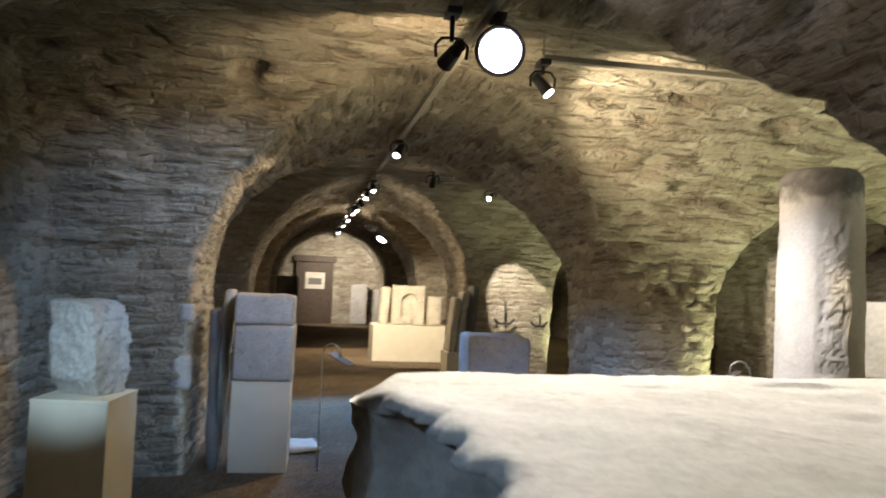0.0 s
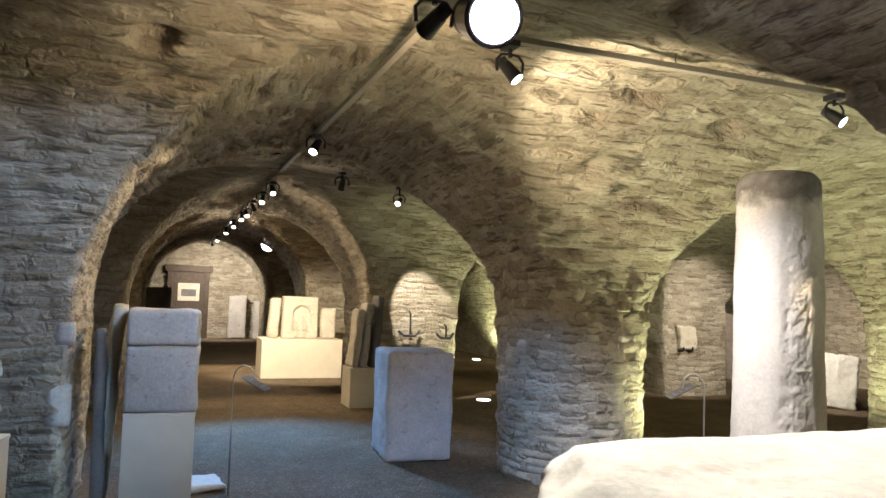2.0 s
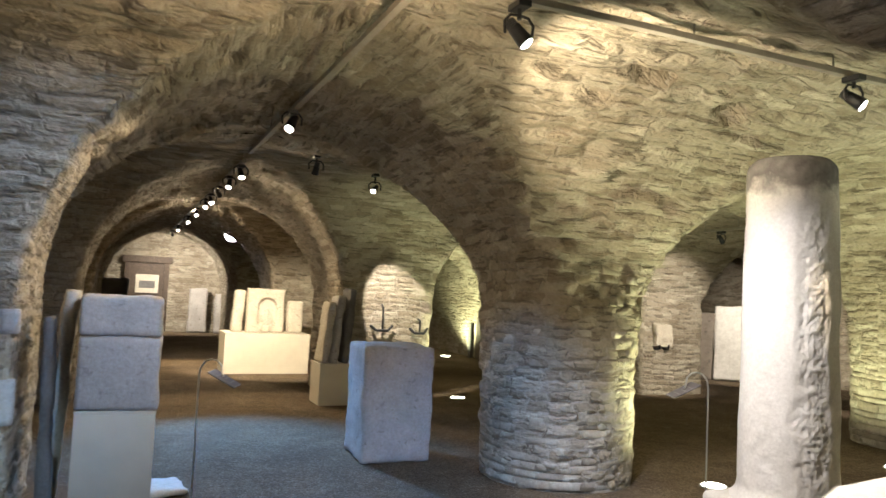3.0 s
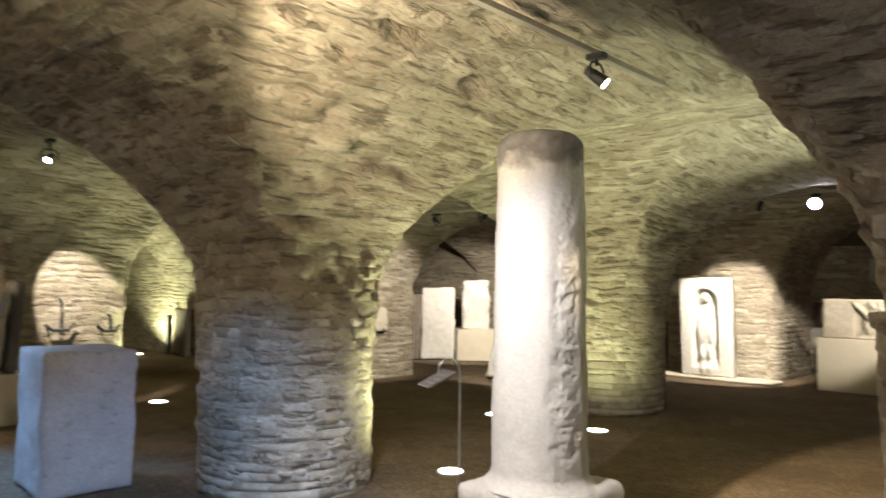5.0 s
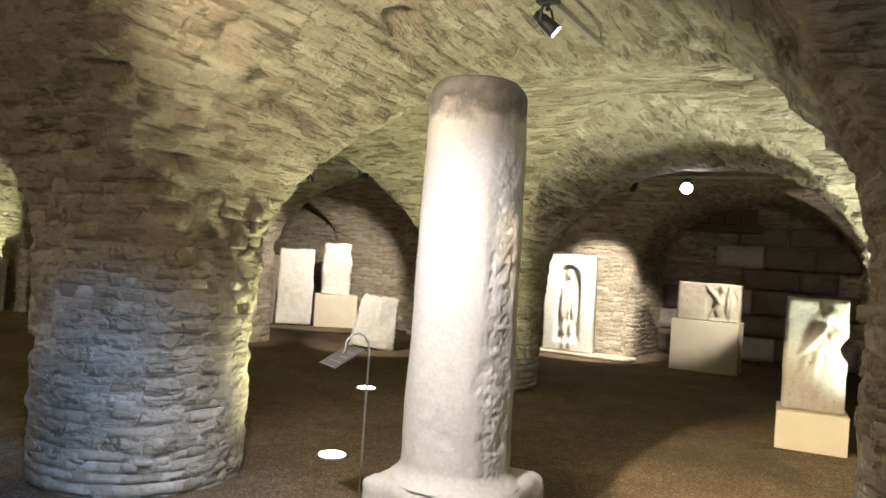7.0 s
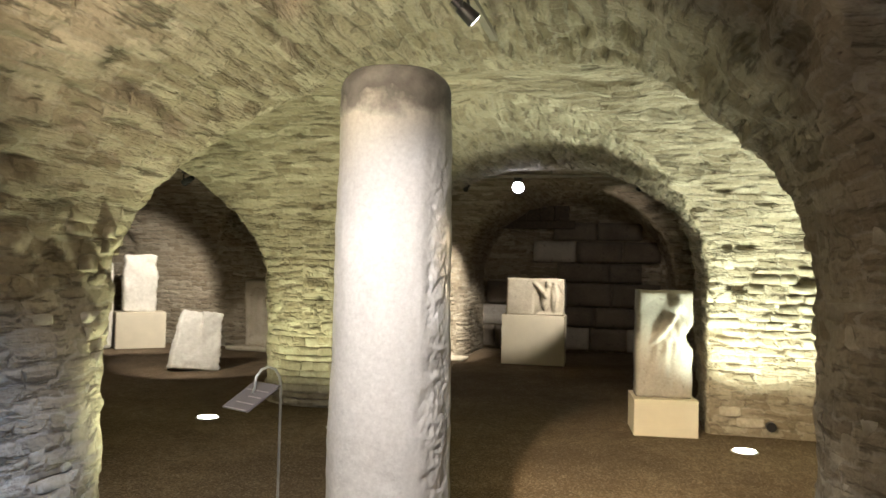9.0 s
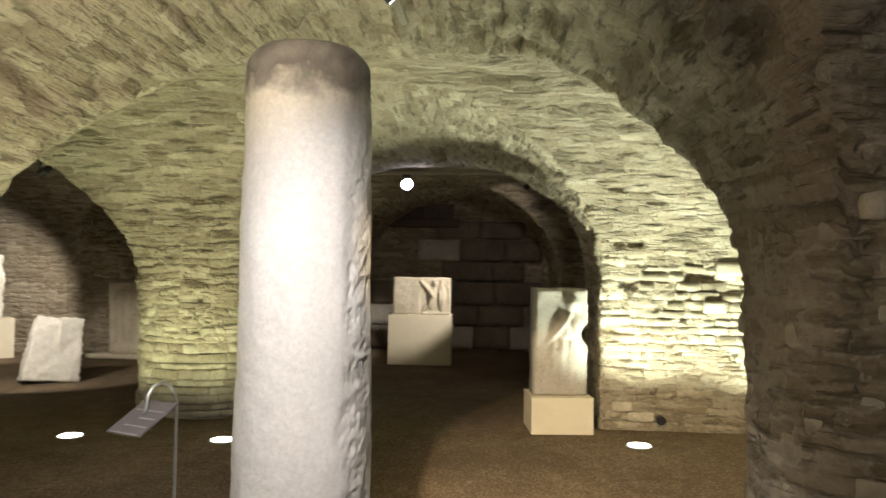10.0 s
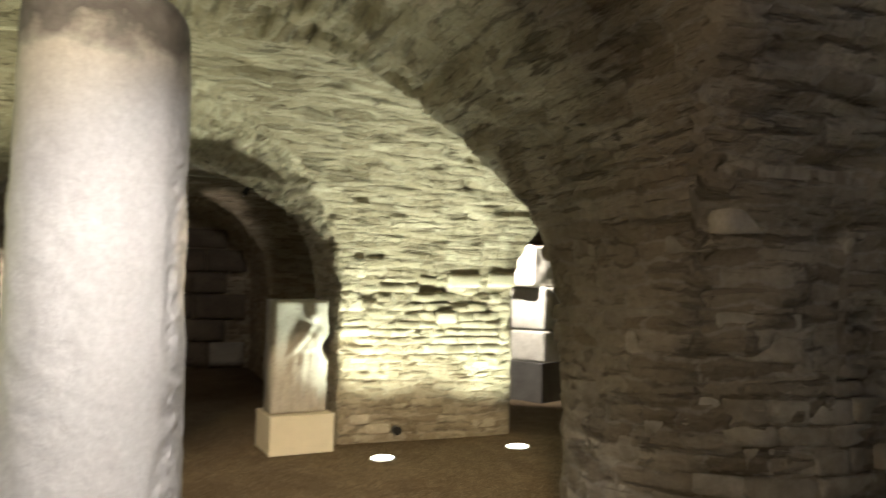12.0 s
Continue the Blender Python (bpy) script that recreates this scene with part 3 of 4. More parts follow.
# ---- things ----
def column():
    top = thing("column", pose(3.777, 4.703, 0), "pale weathered round limestone column with a sooty top", "column")
    bm = rough_block((-0.36, -0.38, 0), (0.38, 0.38, 0.39), 0.03, 0.07, 0.012, 4)
    smooth(part("base", bm, COLUMN, top, "worn square stone base"))
    n = 200

    def ring_at(bm, z):
        ring = []
        for k in range(n):
            a = k * math.tau / n
            r = 0.296 - 0.034 * (z - 0.38) / 2.1
            if z < 0.46:
                r += 0.05 * (1 - (z - 0.38) / 0.08) ** 2
            if z > 2.40:
                r -= 0.06 * ((z - 2.40) / 0.09) ** 2
            d = Vector((math.cos(a), math.sin(a), 0))
            q = Vector((d.x * 0.3, d.y * 0.3, z))
            r += 0.011 * noise.noise(q * 3) + 0.004 * noise.noise(q * 14)
            # a broken strip runs up the flank turned south, flaked and pitted
            away = abs((a - radians(249) + math.pi) % math.tau - math.pi) + 0.16 * noise.noise(q * 5)
            side = max(0, min(1, (0.42 - away) / 0.16))
            flakes = 0.003 + 0.006 * abs(noise.noise(q * 15)) + 0.010 * abs(noise.noise(q * 34)) + 0.011 * abs(noise.noise(q * 60))
            r -= side * flakes * max(0.25, min(1, (2.5 - z) / 0.5))
            r -= 0.014 * max(0, noise.noise(q * 9 + Vector((3, 1, 7))) - 0.42)
            ring.append(bm.verts.new((d.x * r, d.y * r, z)))
        return ring

    bm = bmesh.new()
    rings = [ring_at(bm, 0.37 + 2.11 * i / 220) for i in range(221)]
    for a, b in zip(rings, rings[1:]):
        for k in range(n):
            bm.faces.new((a[k], a[(k + 1) % n], b[(k + 1) % n], b[k]))
    bm.faces.new(rings[-1])
    smooth(part("shaft", bm, SHAFT, top))
    return top


column()


GOUGES = [(-0.35, 0.42, 0.10, 0.030, 0.02), (0.05, 0.46, 0.17, 0.022, 0.02), (0.55, 0.33, 0.13, 0.04, 0.03), (-0.1, 0.1, 0.08, 0.03, 0.010), (0.62, 0.02, 0.07, 0.05, 0.03), (0.3, -0.2, 0.25, 0.02, 0.012), (-0.66, 0.45, 0.05, 0.02, 0.012)]


def slab():
    """The great carved block that the walk starts beside."""
    top = thing("carved_block", pose(0.40, 1.79, 0), "huge pale carved stone block with a chipped corner on a plinth", "stone block")

    def shape(p, u):
        if u.z > 0.9:
            p.z += 0.004 * noise.noise(p * 3)
            # gouges and a shallow crack along the bed
            for gx, gy, run, wide, deep in GOUGES:
                d = math.hypot((p.x - gx) / run, (p.y - gy + 0.1 * (p.x - gx)) / wide)
                p.z -= deep * max(0, 1 - d)
            # the bed dips towards its south side
            p.z -= 0.012 * max(0, -u.y) ** 2
        west = max(0.0, -u.x)
        if west > 0.4:
            ragged = 0.026 * noise.noise(Vector((p.y * 5, 1.7, p.z * 5))) + 0.045 * abs(noise.noise(p * 9)) + 0.03 * abs(noise.noise(p * 22)) - 0.02
            inset = ragged
            # the side is scooped out under the bed, and south of the scoop the bed overhangs its support
            low = max(0.0, min(1.0, (0.985 - u.z) / 0.06))
            scoop = max(0.0, min(1.0, (0.32 - p.y) / 0.20))
            inset += low * (0.01 + 0.15 * scoop)
            inset += 0.055 * scoop
            inset -= 0.04 * low * max(0.0, min(1.0, (p.y - 0.28) / 0.14))
            # the north corner is broken off round
            inset += 0.05 * max(0.0, (p.y - 0.46) / 0.165) ** 2
            p.x += inset * min(1, (west - 0.4) / 0.5)
            p.z -= 0.020 * max(0.0, (west - 0.955) / 0.045) * (u.z > 0.9)
        return p
    bm = rough_block((0, -1.25, 0.80), (1.81, 0, 1.415), 0.02, 0.012, 0.005, 2, shape)
    smooth(part("block", bm, SLABSTONE, top))
    part("plinth", box((0.25, -1.15, 0), (1.68, -0.10, 0.84), 0.01), COOLTINT, top, "grey painted plinth tinted blue for the cool light on it")
    part("support", box((0.045, -1.12, 0), (0.60, -0.55, 1.29), 0.008), COOLTINT, top, "grey painted support under the overhang, tinted blue for the cool light")


slab()


def pedestal(m, size, label, mat=PLINTH):
    """A painted plinth: four boards under a thin top sheet."""
    top = thing("plinth", m, label, "plinth", "painted plinths")
    w, d, h = size
    part("body", box((-w / 2, -d / 2, 0.004), (w / 2, d / 2, h - 0.02), 0.004), mat, top)
    part("top", box((-w / 2 - 0.003, -d / 2 - 0.003, h - 0.02), (w / 2 + 0.003, d / 2 + 0.003, h), 0.003), mat, top)
    return top


def stone(name, m, size, label, category, mat=CARVED, seed=1, worn=0.03, rough=0.012, step=0.04, shape=None, group="carved stones"):
    w, d, h = size
    bm = rough_block((-w / 2, -d / 2, 0), (w / 2, d / 2, h), step, worn, rough, seed, shape)
    ob = smooth(part(name, bm, mat))
    ob.matrix_world = m
    return tagged(ob, label, category, group)


def relief(name, m, size, label, blobs, niche=None, mat=CARVED, seed=1, notch=None, step=0.018):
    """A slab whose front (towards -y) carries a carving: swellings (x, z, rx, rz, height, lean) over a ground, or in an arched niche (x, z, rx, rz, depth)."""
    w, d, h = size
    bm = bmesh.new()
    nx, nz = round(w / step), round(h / step)
    front, back = {}, {}
    for i in range(nx + 1):
        for k in range(nz + 1):
            x, z = w * (i / nx - 0.5), h * k / nz
            ex, ez = min(x + w / 2, w / 2 - x), min(z, h - z)
            depth = 0.0
            if niche:
                cx, cz, rx, rz, deep = niche
                inside = max(abs(x - cx) / rx, (cz - z) / rz) if z < cz else math.hypot((x - cx) / rx, (z - cz) / (rx * 1.05))
                depth -= deep * min(1, max(0, (1 - inside) * 9))
            for bx, bz, rx, rz, up, lean in blobs:
                q = ((x - bx - lean * (z - bz)) / rx) ** 2 + ((z - bz) / rz) ** 2
                if q < 1:
                    fold = 1 + 0.22 * math.sin((x - bx - lean * (z - bz)) * 75 + 4 * noise.noise(Vector((x, z, seed)) * 5)) * (rz > 0.2)
                    depth = max(depth, depth + up * math.sqrt(1 - q) * fold)
            p = Vector((x, seed, z))
            depth += 0.007 * noise.noise(p * 9) + 0.004 * noise.noise(p * 28) - 0.03 * max(0, 1 - ex / 0.025) ** 2 - 0.03 * max(0, 1 - ez / 0.025) ** 2
            xx, zz = x + 0.008 * noise.noise(p * 6) * (ex < 0.03), z + 0.01 * noise.noise(p * 5) * (h - z < 0.03)
            if notch:
                cx, cz, r = notch
                if math.hypot(x - cx, z - cz) < r:
                    xx = cx + (x - cx) * 0.98 - 0.75 * (r - math.hypot(x - cx, z - cz)) * (1 if cx > 0 else -1)
            front[i, k] = bm.verts.new((xx, -d / 2 - depth, zz))
            if i in (0, nx) or k in (0, nz):
                back[i, k] = bm.verts.new((xx, d / 2, zz))
    for i in range(nx):
        for k in range(nz):
            bm.faces.new((front[i, k], front[i + 1, k], front[i + 1, k + 1], front[i, k + 1]))
    rim = [(i, 0) for i in range(nx)] + [(nx, k) for k in range(nz)] + [(i, nz) for i in range(nx, 0, -1)] + [(0, k) for k in range(nz, 0, -1)]
    for a, b in zip(rim, rim[1:] + rim[:1]):
        bm.faces.new((front[b], front[a], back[a], back[b]))
    bm.faces.new([back[r] for r in rim])
    bmesh.ops.recalc_face_normals(bm, faces=bm.faces)
    ob = smooth(part(name, bm, mat))
    ob.matrix_world = m
    return tagged(ob, label, "relief", "carved stones")


# nave by the start of the walk
stone("stone_altar", pose(2.33, 7.98, 0, 0, 0, -3), (0.66, 0.66, 1.04), "tall grey rough stone altar block standing on the floor", "stone block", GREYSTONE, 3, 0.03, 0.012, 0.03)
pedestal(pose(-0.03, 6.54, 0, 0, 0, -2), (0.46, 0.46, 0.735), "cream painted plinth under two stacked stones")
stone("stacked_stone", pose(-0.03, 6.54, 0.735, 0, 0, -2), (0.48, 0.47, 0.455), "grey squared stone under another stone", "stone block", GREYSTONE, 5, 0.02, 0.008, 0.03)
stone("stacked_stone", pose(-0.03, 6.54, 1.19, 0, 0, -2), (0.48, 0.47, 0.25), "grey weathered stone on top of a stack", "stone block", GREYSTONE, 6, 0.03, 0.012, 0.03)
stone("flat_fragment", pose(0.32, 7.2, 0, 0, 0, 10), (0.3, 0.4, 0.05), "flat pale stone fragment on the gravel", "stone", PALE, 21)
pedestal(pose(-0.96, 4.84, 0, 0, 0, -8), (0.43, 0.45, 0.86), "cream painted plinth by the wall")


def cleft(p, u):
    # hewn with a point: pocked flanks, a cut-back foot and a broken north-east corner
    if abs(u.z) < 0.97:
        p += Vector((u.x, u.y, 0)) * (0.010 * noise.noise(p * 9) + 0.020 * abs(noise.noise(p * 17)) + 0.016 * abs(noise.noise(p * 34)) - 0.012)
    foot = max(0, -u.z - 0.62) / 0.38
    p.y += 0.10 * foot * max(0, -u.y)
    p.x -= 0.05 * max(0, u.x) * abs(u.z + 0.1) ** 2
    p.z -= 0.03 * max(0, u.x) * max(0, u.z)
    return p


stone("hewn_stone", pose(-0.95, 4.85, 0.86, 0, 0, -26), (0.32, 0.32, 0.55), "rough hewn pale stone on a plinth", "stone block", GREYSTONE, 7, 0.010, 0.008, 0.011, cleft)
stone("leaning_slab", pose(-0.42, 6.78, 0, 0, 3, 4), (0.09, 0.42, 1.46), "tall brown stone slab leaning beside a jamb", "stone slab", CARVED, 13, 0.015, 0.012)
stone("leaning_slab", pose(-0.40, 6.48, 0, 0, -2, 0), (0.07, 0.25, 1.30), "thin dark stone slab leaning beside a jamb", "stone slab", DARKSTONE, 23, 0.012, 0.012)

# steles on the wide plinth up the nave
pedestal(pose(2.34, 14.75, 0), (1.46, 0.8, 0.70), "wide cream plinth carrying three steles")
relief("stele", pose(2.33, 14.72, 0.70), (0.66, 0.18, 0.78), "tall pale stele with an arched niche on a plinth", [(0.02, 0.2, 0.1, 0.22, 0.05, 0)], (0.02, 0.44, 0.17, 0.3, 0.07), seed=8)
stone("stele", pose(1.83, 14.72, 0.70, 0, 4, 0), (0.20, 0.2, 0.74), "narrow pale stele tapering upwards on a plinth", "stele", CARVED, 9, 0.06)
stone("stele", pose(2.86, 14.72, 0.70), (0.28, 0.16, 0.58), "small pale stele on a plinth", "stele", CARVED, 10)
pedestal(pose(2.64, 11.10, 0), (0.5, 0.5, 0.55), "cream plinth under leaning slabs")
for i, (dx, mat, h) in enumerate([(-0.14, CARVED, 0.82), (-0.02, GREYSTONE, 0.9), (0.13, DARKSTONE, 1.0)]):
    stone("leaning_slab", pose(2.60 + dx, 11.08, 0.55, 0, 5, 0), (0.10, 0.42, h), ("pale", "grey", "dark")[i] + " carved slab leaning on a pier", "stone slab", mat, 11 + i, 0.03, 0.014)

# bay beyond the column
pedestal(pose(8.12, 3.29, 0, 0, 0, 6), (0.55, 0.60, 0.355), "low cream plinth under a carved relief")
FIGURE = [(0.06, 0.36, 0.17, 0.40, 0.034, -0.05), (-0.08, 0.28, 0.09, 0.30, 0.026, 0.22), (0.10, 0.90, 0.06, 0.08, 0.05, 0), (0.10, 0.91, 0.11, 0.13, 0.018, 0),
          (-0.02, 0.66, 0.045, 0.17, 0.030, 0.75), (0.16, 0.66, 0.06, 0.16, 0.032, -0.2), (0.08, 0.70, 0.11, 0.14, 0.032, 0), (0.02, 0.40, 0.03, 0.30, 0.018, 0.12), (0.13, 0.34, 0.03, 0.28, 0.016, -0.1)]
relief("figure_relief", pose(8.12, 3.29, 0.355, 0, 0, -84), (0.53, 0.3, 1.05), "pale stone relief of a draped standing figure on a low plinth", FIGURE, seed=14, notch=(0.30, 0.60, 0.12), mat=GREYSTONE)
pedestal(pose(13.05, 5.2, 0, 0, 0, 2), (0.6, 1.05, 0.83), "cream plinth under a carved block")
relief("relief_block", pose(13.05, 5.18, 0.83, 0, 0, -88), (0.96, 0.5, 0.62), "pale stone block with a small figure in relief on a plinth",
       [(0.18, 0.28, 0.07, 0.2, 0.06, 0.1), (0.10, 0.42, 0.05, 0.16, 0.06, -0.8), (0.22, 0.52, 0.05, 0.06, 0.06, 0), (0.33, 0.3, 0.06, 0.26, 0.06, 0), (0.10, 0.16, 0.05, 0.14, 0.05, 0.7)],
       (0.22, 0.3, 0.26, 0.28, 0.03), seed=15)
stone("stone_ledge", pose(12.85, 7.4, 0), (0.5, 2.1, 0.06), "low pale stone ledge along the wall", "ledge", CARVED, 31, 0.02, 0.01, 0.08)
relief("niche_stele", pose(12.82, 7.52, 0.06, 4, 0, -90), (0.92, 0.2, 1.72), "tall white stele with a standing figure in an arched niche",
       [(0.0, 0.75, 0.13, 0.5, 0.10, 0), (0.0, 1.38, 0.07, 0.09, 0.11, 0), (-0.12, 0.85, 0.05, 0.35, 0.08, 0), (0.12, 0.85, 0.05, 0.35, 0.08, 0), (-0.06, 0.3, 0.05, 0.25, 0.09, 0), (0.07, 0.3, 0.05, 0.25, 0.09, 0)],
       (0.0, 1.3, 0.23, 1.15, 0.12), PALE, seed=16, step=0.022)

# slabs against the wall of the far bay
stone("standing_slab", pose(7.84, 16.95, 0, 0, 0, 88), (0.60, 0.12, 1.02), "brown stone slab standing against a wall", "stone slab", DARKBROWN, 42, 0.03, 0.012)
stone("standing_slab", pose(7.86, 17.62, 0, 0, 0, 90), (0.16, 0.10, 0.86), "narrow dark stone slab standing against a wall", "stone slab", DARKSTONE, 43, 0.02, 0.012)

# far room between the piers
pedestal(pose(12.26, 12.43, 0, 0, 0, -46), (0.85, 0.55, 0.66), "cream plinth under a tall pale fragment")
def broken(p, u):
    # right flank broken off in a slope, front hollowed
    p.x -= 0.05 * max(0, u.x) * (0.5 + noise.noise(p * 3.5)) + 0.012 * noise.noise(p * 9)
    p.y += 0.06 * max(0, -u.y) * (0.4 + noise.noise(p * 4))
    return p


stone("tall_fragment", pose(12.26, 12.43, 0.66, 0, 0, -46), (0.60, 0.3, 1.06), "tall white broken stone on a plinth", "stone", PALE, 17, 0.05, 0.016, 0.03, broken)
stone("standing_slab", pose(11.62, 12.97, 0, -4, 0, -46), (0.72, 0.25, 1.55), "tall white weathered slab standing on the floor", "stone slab", PALE, 18, 0.05, 0.015)
stone("standing_slab", pose(11.15, 13.35, 0, -5, 2, -50), (0.42, 0.22, 1.40), "brown stone slab standing in the shade of a wall", "stone slab", DARKBROWN, 41, 0.04, 0.015)


def ragged_flank(p, u):
    # hewn face leaning back, its east flank broken away in lumps
    p.x += 0.06 * u.z * (u.x < 0)
    if u.x > 0.3:
        p.x -= u.x * (0.05 * abs(noise.noise(p * 7)) + 0.05 * abs(noise.noise(p * 15)))
    return p


stone("propped_stone", pose(10.05, 9.80, 0, -8, 5, -48), (0.66, 0.34, 0.86), "rough pale stone propped up on the gravel", "stone block", PALE, 19, 0.03, 0.02, 0.025, ragged_flank)
relief("small_relief", pose(12.75, 10.15, 0.08, 4, 0, -88), (0.62, 0.2, 1.22), "grey stone relief of a standing figure against the wall",
       [(0.0, 0.55, 0.1, 0.4, 0.08, 0), (0.0, 1.0, 0.06, 0.08, 0.09, 0)], (0.0, 0.92, 0.2, 0.8, 0.09), seed=20, step=0.03)
stone("stone_ledge", pose(12.78, 10.2, 0), (0.5, 1.2, 0.08), "low stone ledge along the wall", "ledge", CARVED, 32, 0.02, 0.01, 0.08)
pedestal(pose(10.4, -0.5, 0, 0, 0, 27), (0.62, 0.62, 0.54), "dark plinth under a stack of white stones", DARKSTONE)
for i, (w, z, h) in enumerate([(0.60, 0.54, 0.44), (0.58, 0.98, 0.60), (0.38, 1.58, 0.58)]):
    stone("stacked_stone", pose(10.4 - 0.09 * (i == 2), -0.5 + 0.12 * (i == 2), z, 0, 0, 27), (w, 0.5, h), "white squared stone in a stack beyond a pier", "stone block", PALE, 33 + i, 0.02, 0.012)


# ---- end wall of the nave: door and steles ----
def end_door():
    top = thing("door_1", pose(0.6, 25.12, 0), "dark wooden door in a timber frame at the nave's end", "door", kind="structure")
    part("jamb", box((-0.62, -0.14, 0), (-0.47, 0.06, 2.05), 0.01), WOOD, top)
    part("jamb", box((0.47, -0.14, 0), (0.62, 0.06, 2.05), 0.01), WOOD, top)
    part("lintel", box((-0.70, -0.15, 2.05), (0.70, 0.06, 2.25), 0.015), WOOD, top)
    part("leaf", box((-0.47, -0.06, 0.01), (0.47, -0.01, 2.05), 0.005), WOOD, top)


end_door()
picture = thing("framed_picture", pose(0.62, 25.04, 1.15), "pale framed picture hung on the dark door", "picture")
part("frame", box((-0.32, -0.03, 0), (0.32, 0.0, 0.55), 0.006), CARVED, picture)
part("sheet", box((-0.22, -0.036, 0.14), (0.22, -0.03, 0.36), 0.002), DARKSTONE, picture)
stone("stele", pose(2.1, 24.95, 0), (0.55, 0.25, 1.35), "grey slab standing against the end wall", "stele", GREYSTONE, 24, 0.04, 0.02, 0.08)
stone("stele", pose(2.85, 24.95, 0), (0.5, 0.3, 1.2), "grey stone block against the end wall", "stone block", GREYSTONE, 25, 0.04, 0.02, 0.08)
stone("dark_block", pose(-0.25, 22.8, 0), (0.7, 0.5, 1.55), "dark square stone standing in the nave", "stone block", DARKSTONE, 26, 0.04, 0.02, 0.08)


# ---- wall irons, sign posts ----
def iron(m, size):
    top = thing("wall_iron", m, "small black forged iron bracket fixed to the wall", "bracket", "wall irons")
    w, h = size
    part("bar", tube([(0, 0.02, h), (0, -0.05, h * 0.9), (0, -0.06, h * 0.3), (0, -0.05, 0.02)], 0.014), BLACK, top)
    part("hook", tube([(-w / 2, 0.02, 0.06), (-w / 3, -0.07, 0.0), (w / 4, -0.08, 0.0), (w / 2, -0.05, 0.07)], 0.02), BLACK, top)


iron(pose(3.38, 11.36, 0.98), (0.30, 0.36))
iron(pose(3.95, 11.36, 0.95), (0.24, 0.2))


def mounted_fragment(m, size):
    """A small carved fragment held off the wall by two iron hooks."""
    top = thing("wall_fragment", m, "pale carved stone fragment held to the wall by iron hooks", "stone", "carved stones")
    w, h = size
    smooth(part("fragment", rough_block((-w / 2, -0.16, 0), (w / 2, -0.04, h), 0.025, 0.02, 0.02, 27), CARVED, top))
    for x in (-w * 0.36, w * 0.2):
        part("hook", tube([(x, 0.06, -0.02), (x, -0.10, -0.03), (x, -0.18, -0.02), (x, -0.185, 0.05)], 0.014), BLACK, top)


mounted_fragment(pose(8.4, 11.42, 0.80), (0.34, 0.40))


def sign(x, y, turn, height):
    top = thing("sign_stand", pose(x, y, 0, 0, 0, turn), "slanted grey text panel on a thin bent steel post", "sign", "sign stands")
    pts = [(0, 0, 0.0), (0, 0, height * 0.5), (0, 0, height - 0.12)]
    pts += [(-0.08 + 0.08 * math.cos(a), 0, height - 0.12 + 0.1 * math.sin(a)) for a in (0.5, 1.0, 1.5, 2.0, 2.5)]
    pts += [(-0.15, 0, height - 0.11), (-0.16, 0, height - 0.13)]
    smooth(part("post", tube(pts, 0.006), STEEL, top))
    part("foot", rod(bmesh.new(), (0, 0, 0), (0, 0, 0.008), 0.03, 0.026, 16), BLACK, top)
    m = Matrix.Translation((-0.15, 0, height - 0.13)) @ Euler((0, radians(-28), 0)).to_matrix().to_4x4()
    bm = box((-0.12, -0.09, -0.008), (0.08, 0.09, 0.0), 0.003)
    bm.transform(m)
    panel = part("panel", bm, PANEL, top)
    for i in range(4):
        bm = box((-0.12 + 0.045 * i, -0.075, 0.0), (-0.114 + 0.045 * i, 0.07 - 0.03 * (i % 3), 0.0015), 0)
        bm.transform(m)
        part("text_line", bm, INK, panel)


sign(3.571, 5.166, -23, 1.12)
sign(0.445, 6.402, 157, 1.07)


# ---- light fixtures ----
def uplight(x, y):
    top = thing("floor_uplight", pose(x, y, 0.0), "round recessed uplight with a bright glass in the floor", "uplight", "floor uplights")
    part("ring", rod(bmesh.new(), (0, 0, -0.06), (0, 0, 0.010), 0.125, 0.118, 32), STEEL, top)
    part("glass", rod(bmesh.new(), (0, 0, 0.011), (0, 0, 0.015), 0.100, 0.097, 32), FLOORLENS, top)


for x, y in UPLIGHTS:
    uplight(x, y)


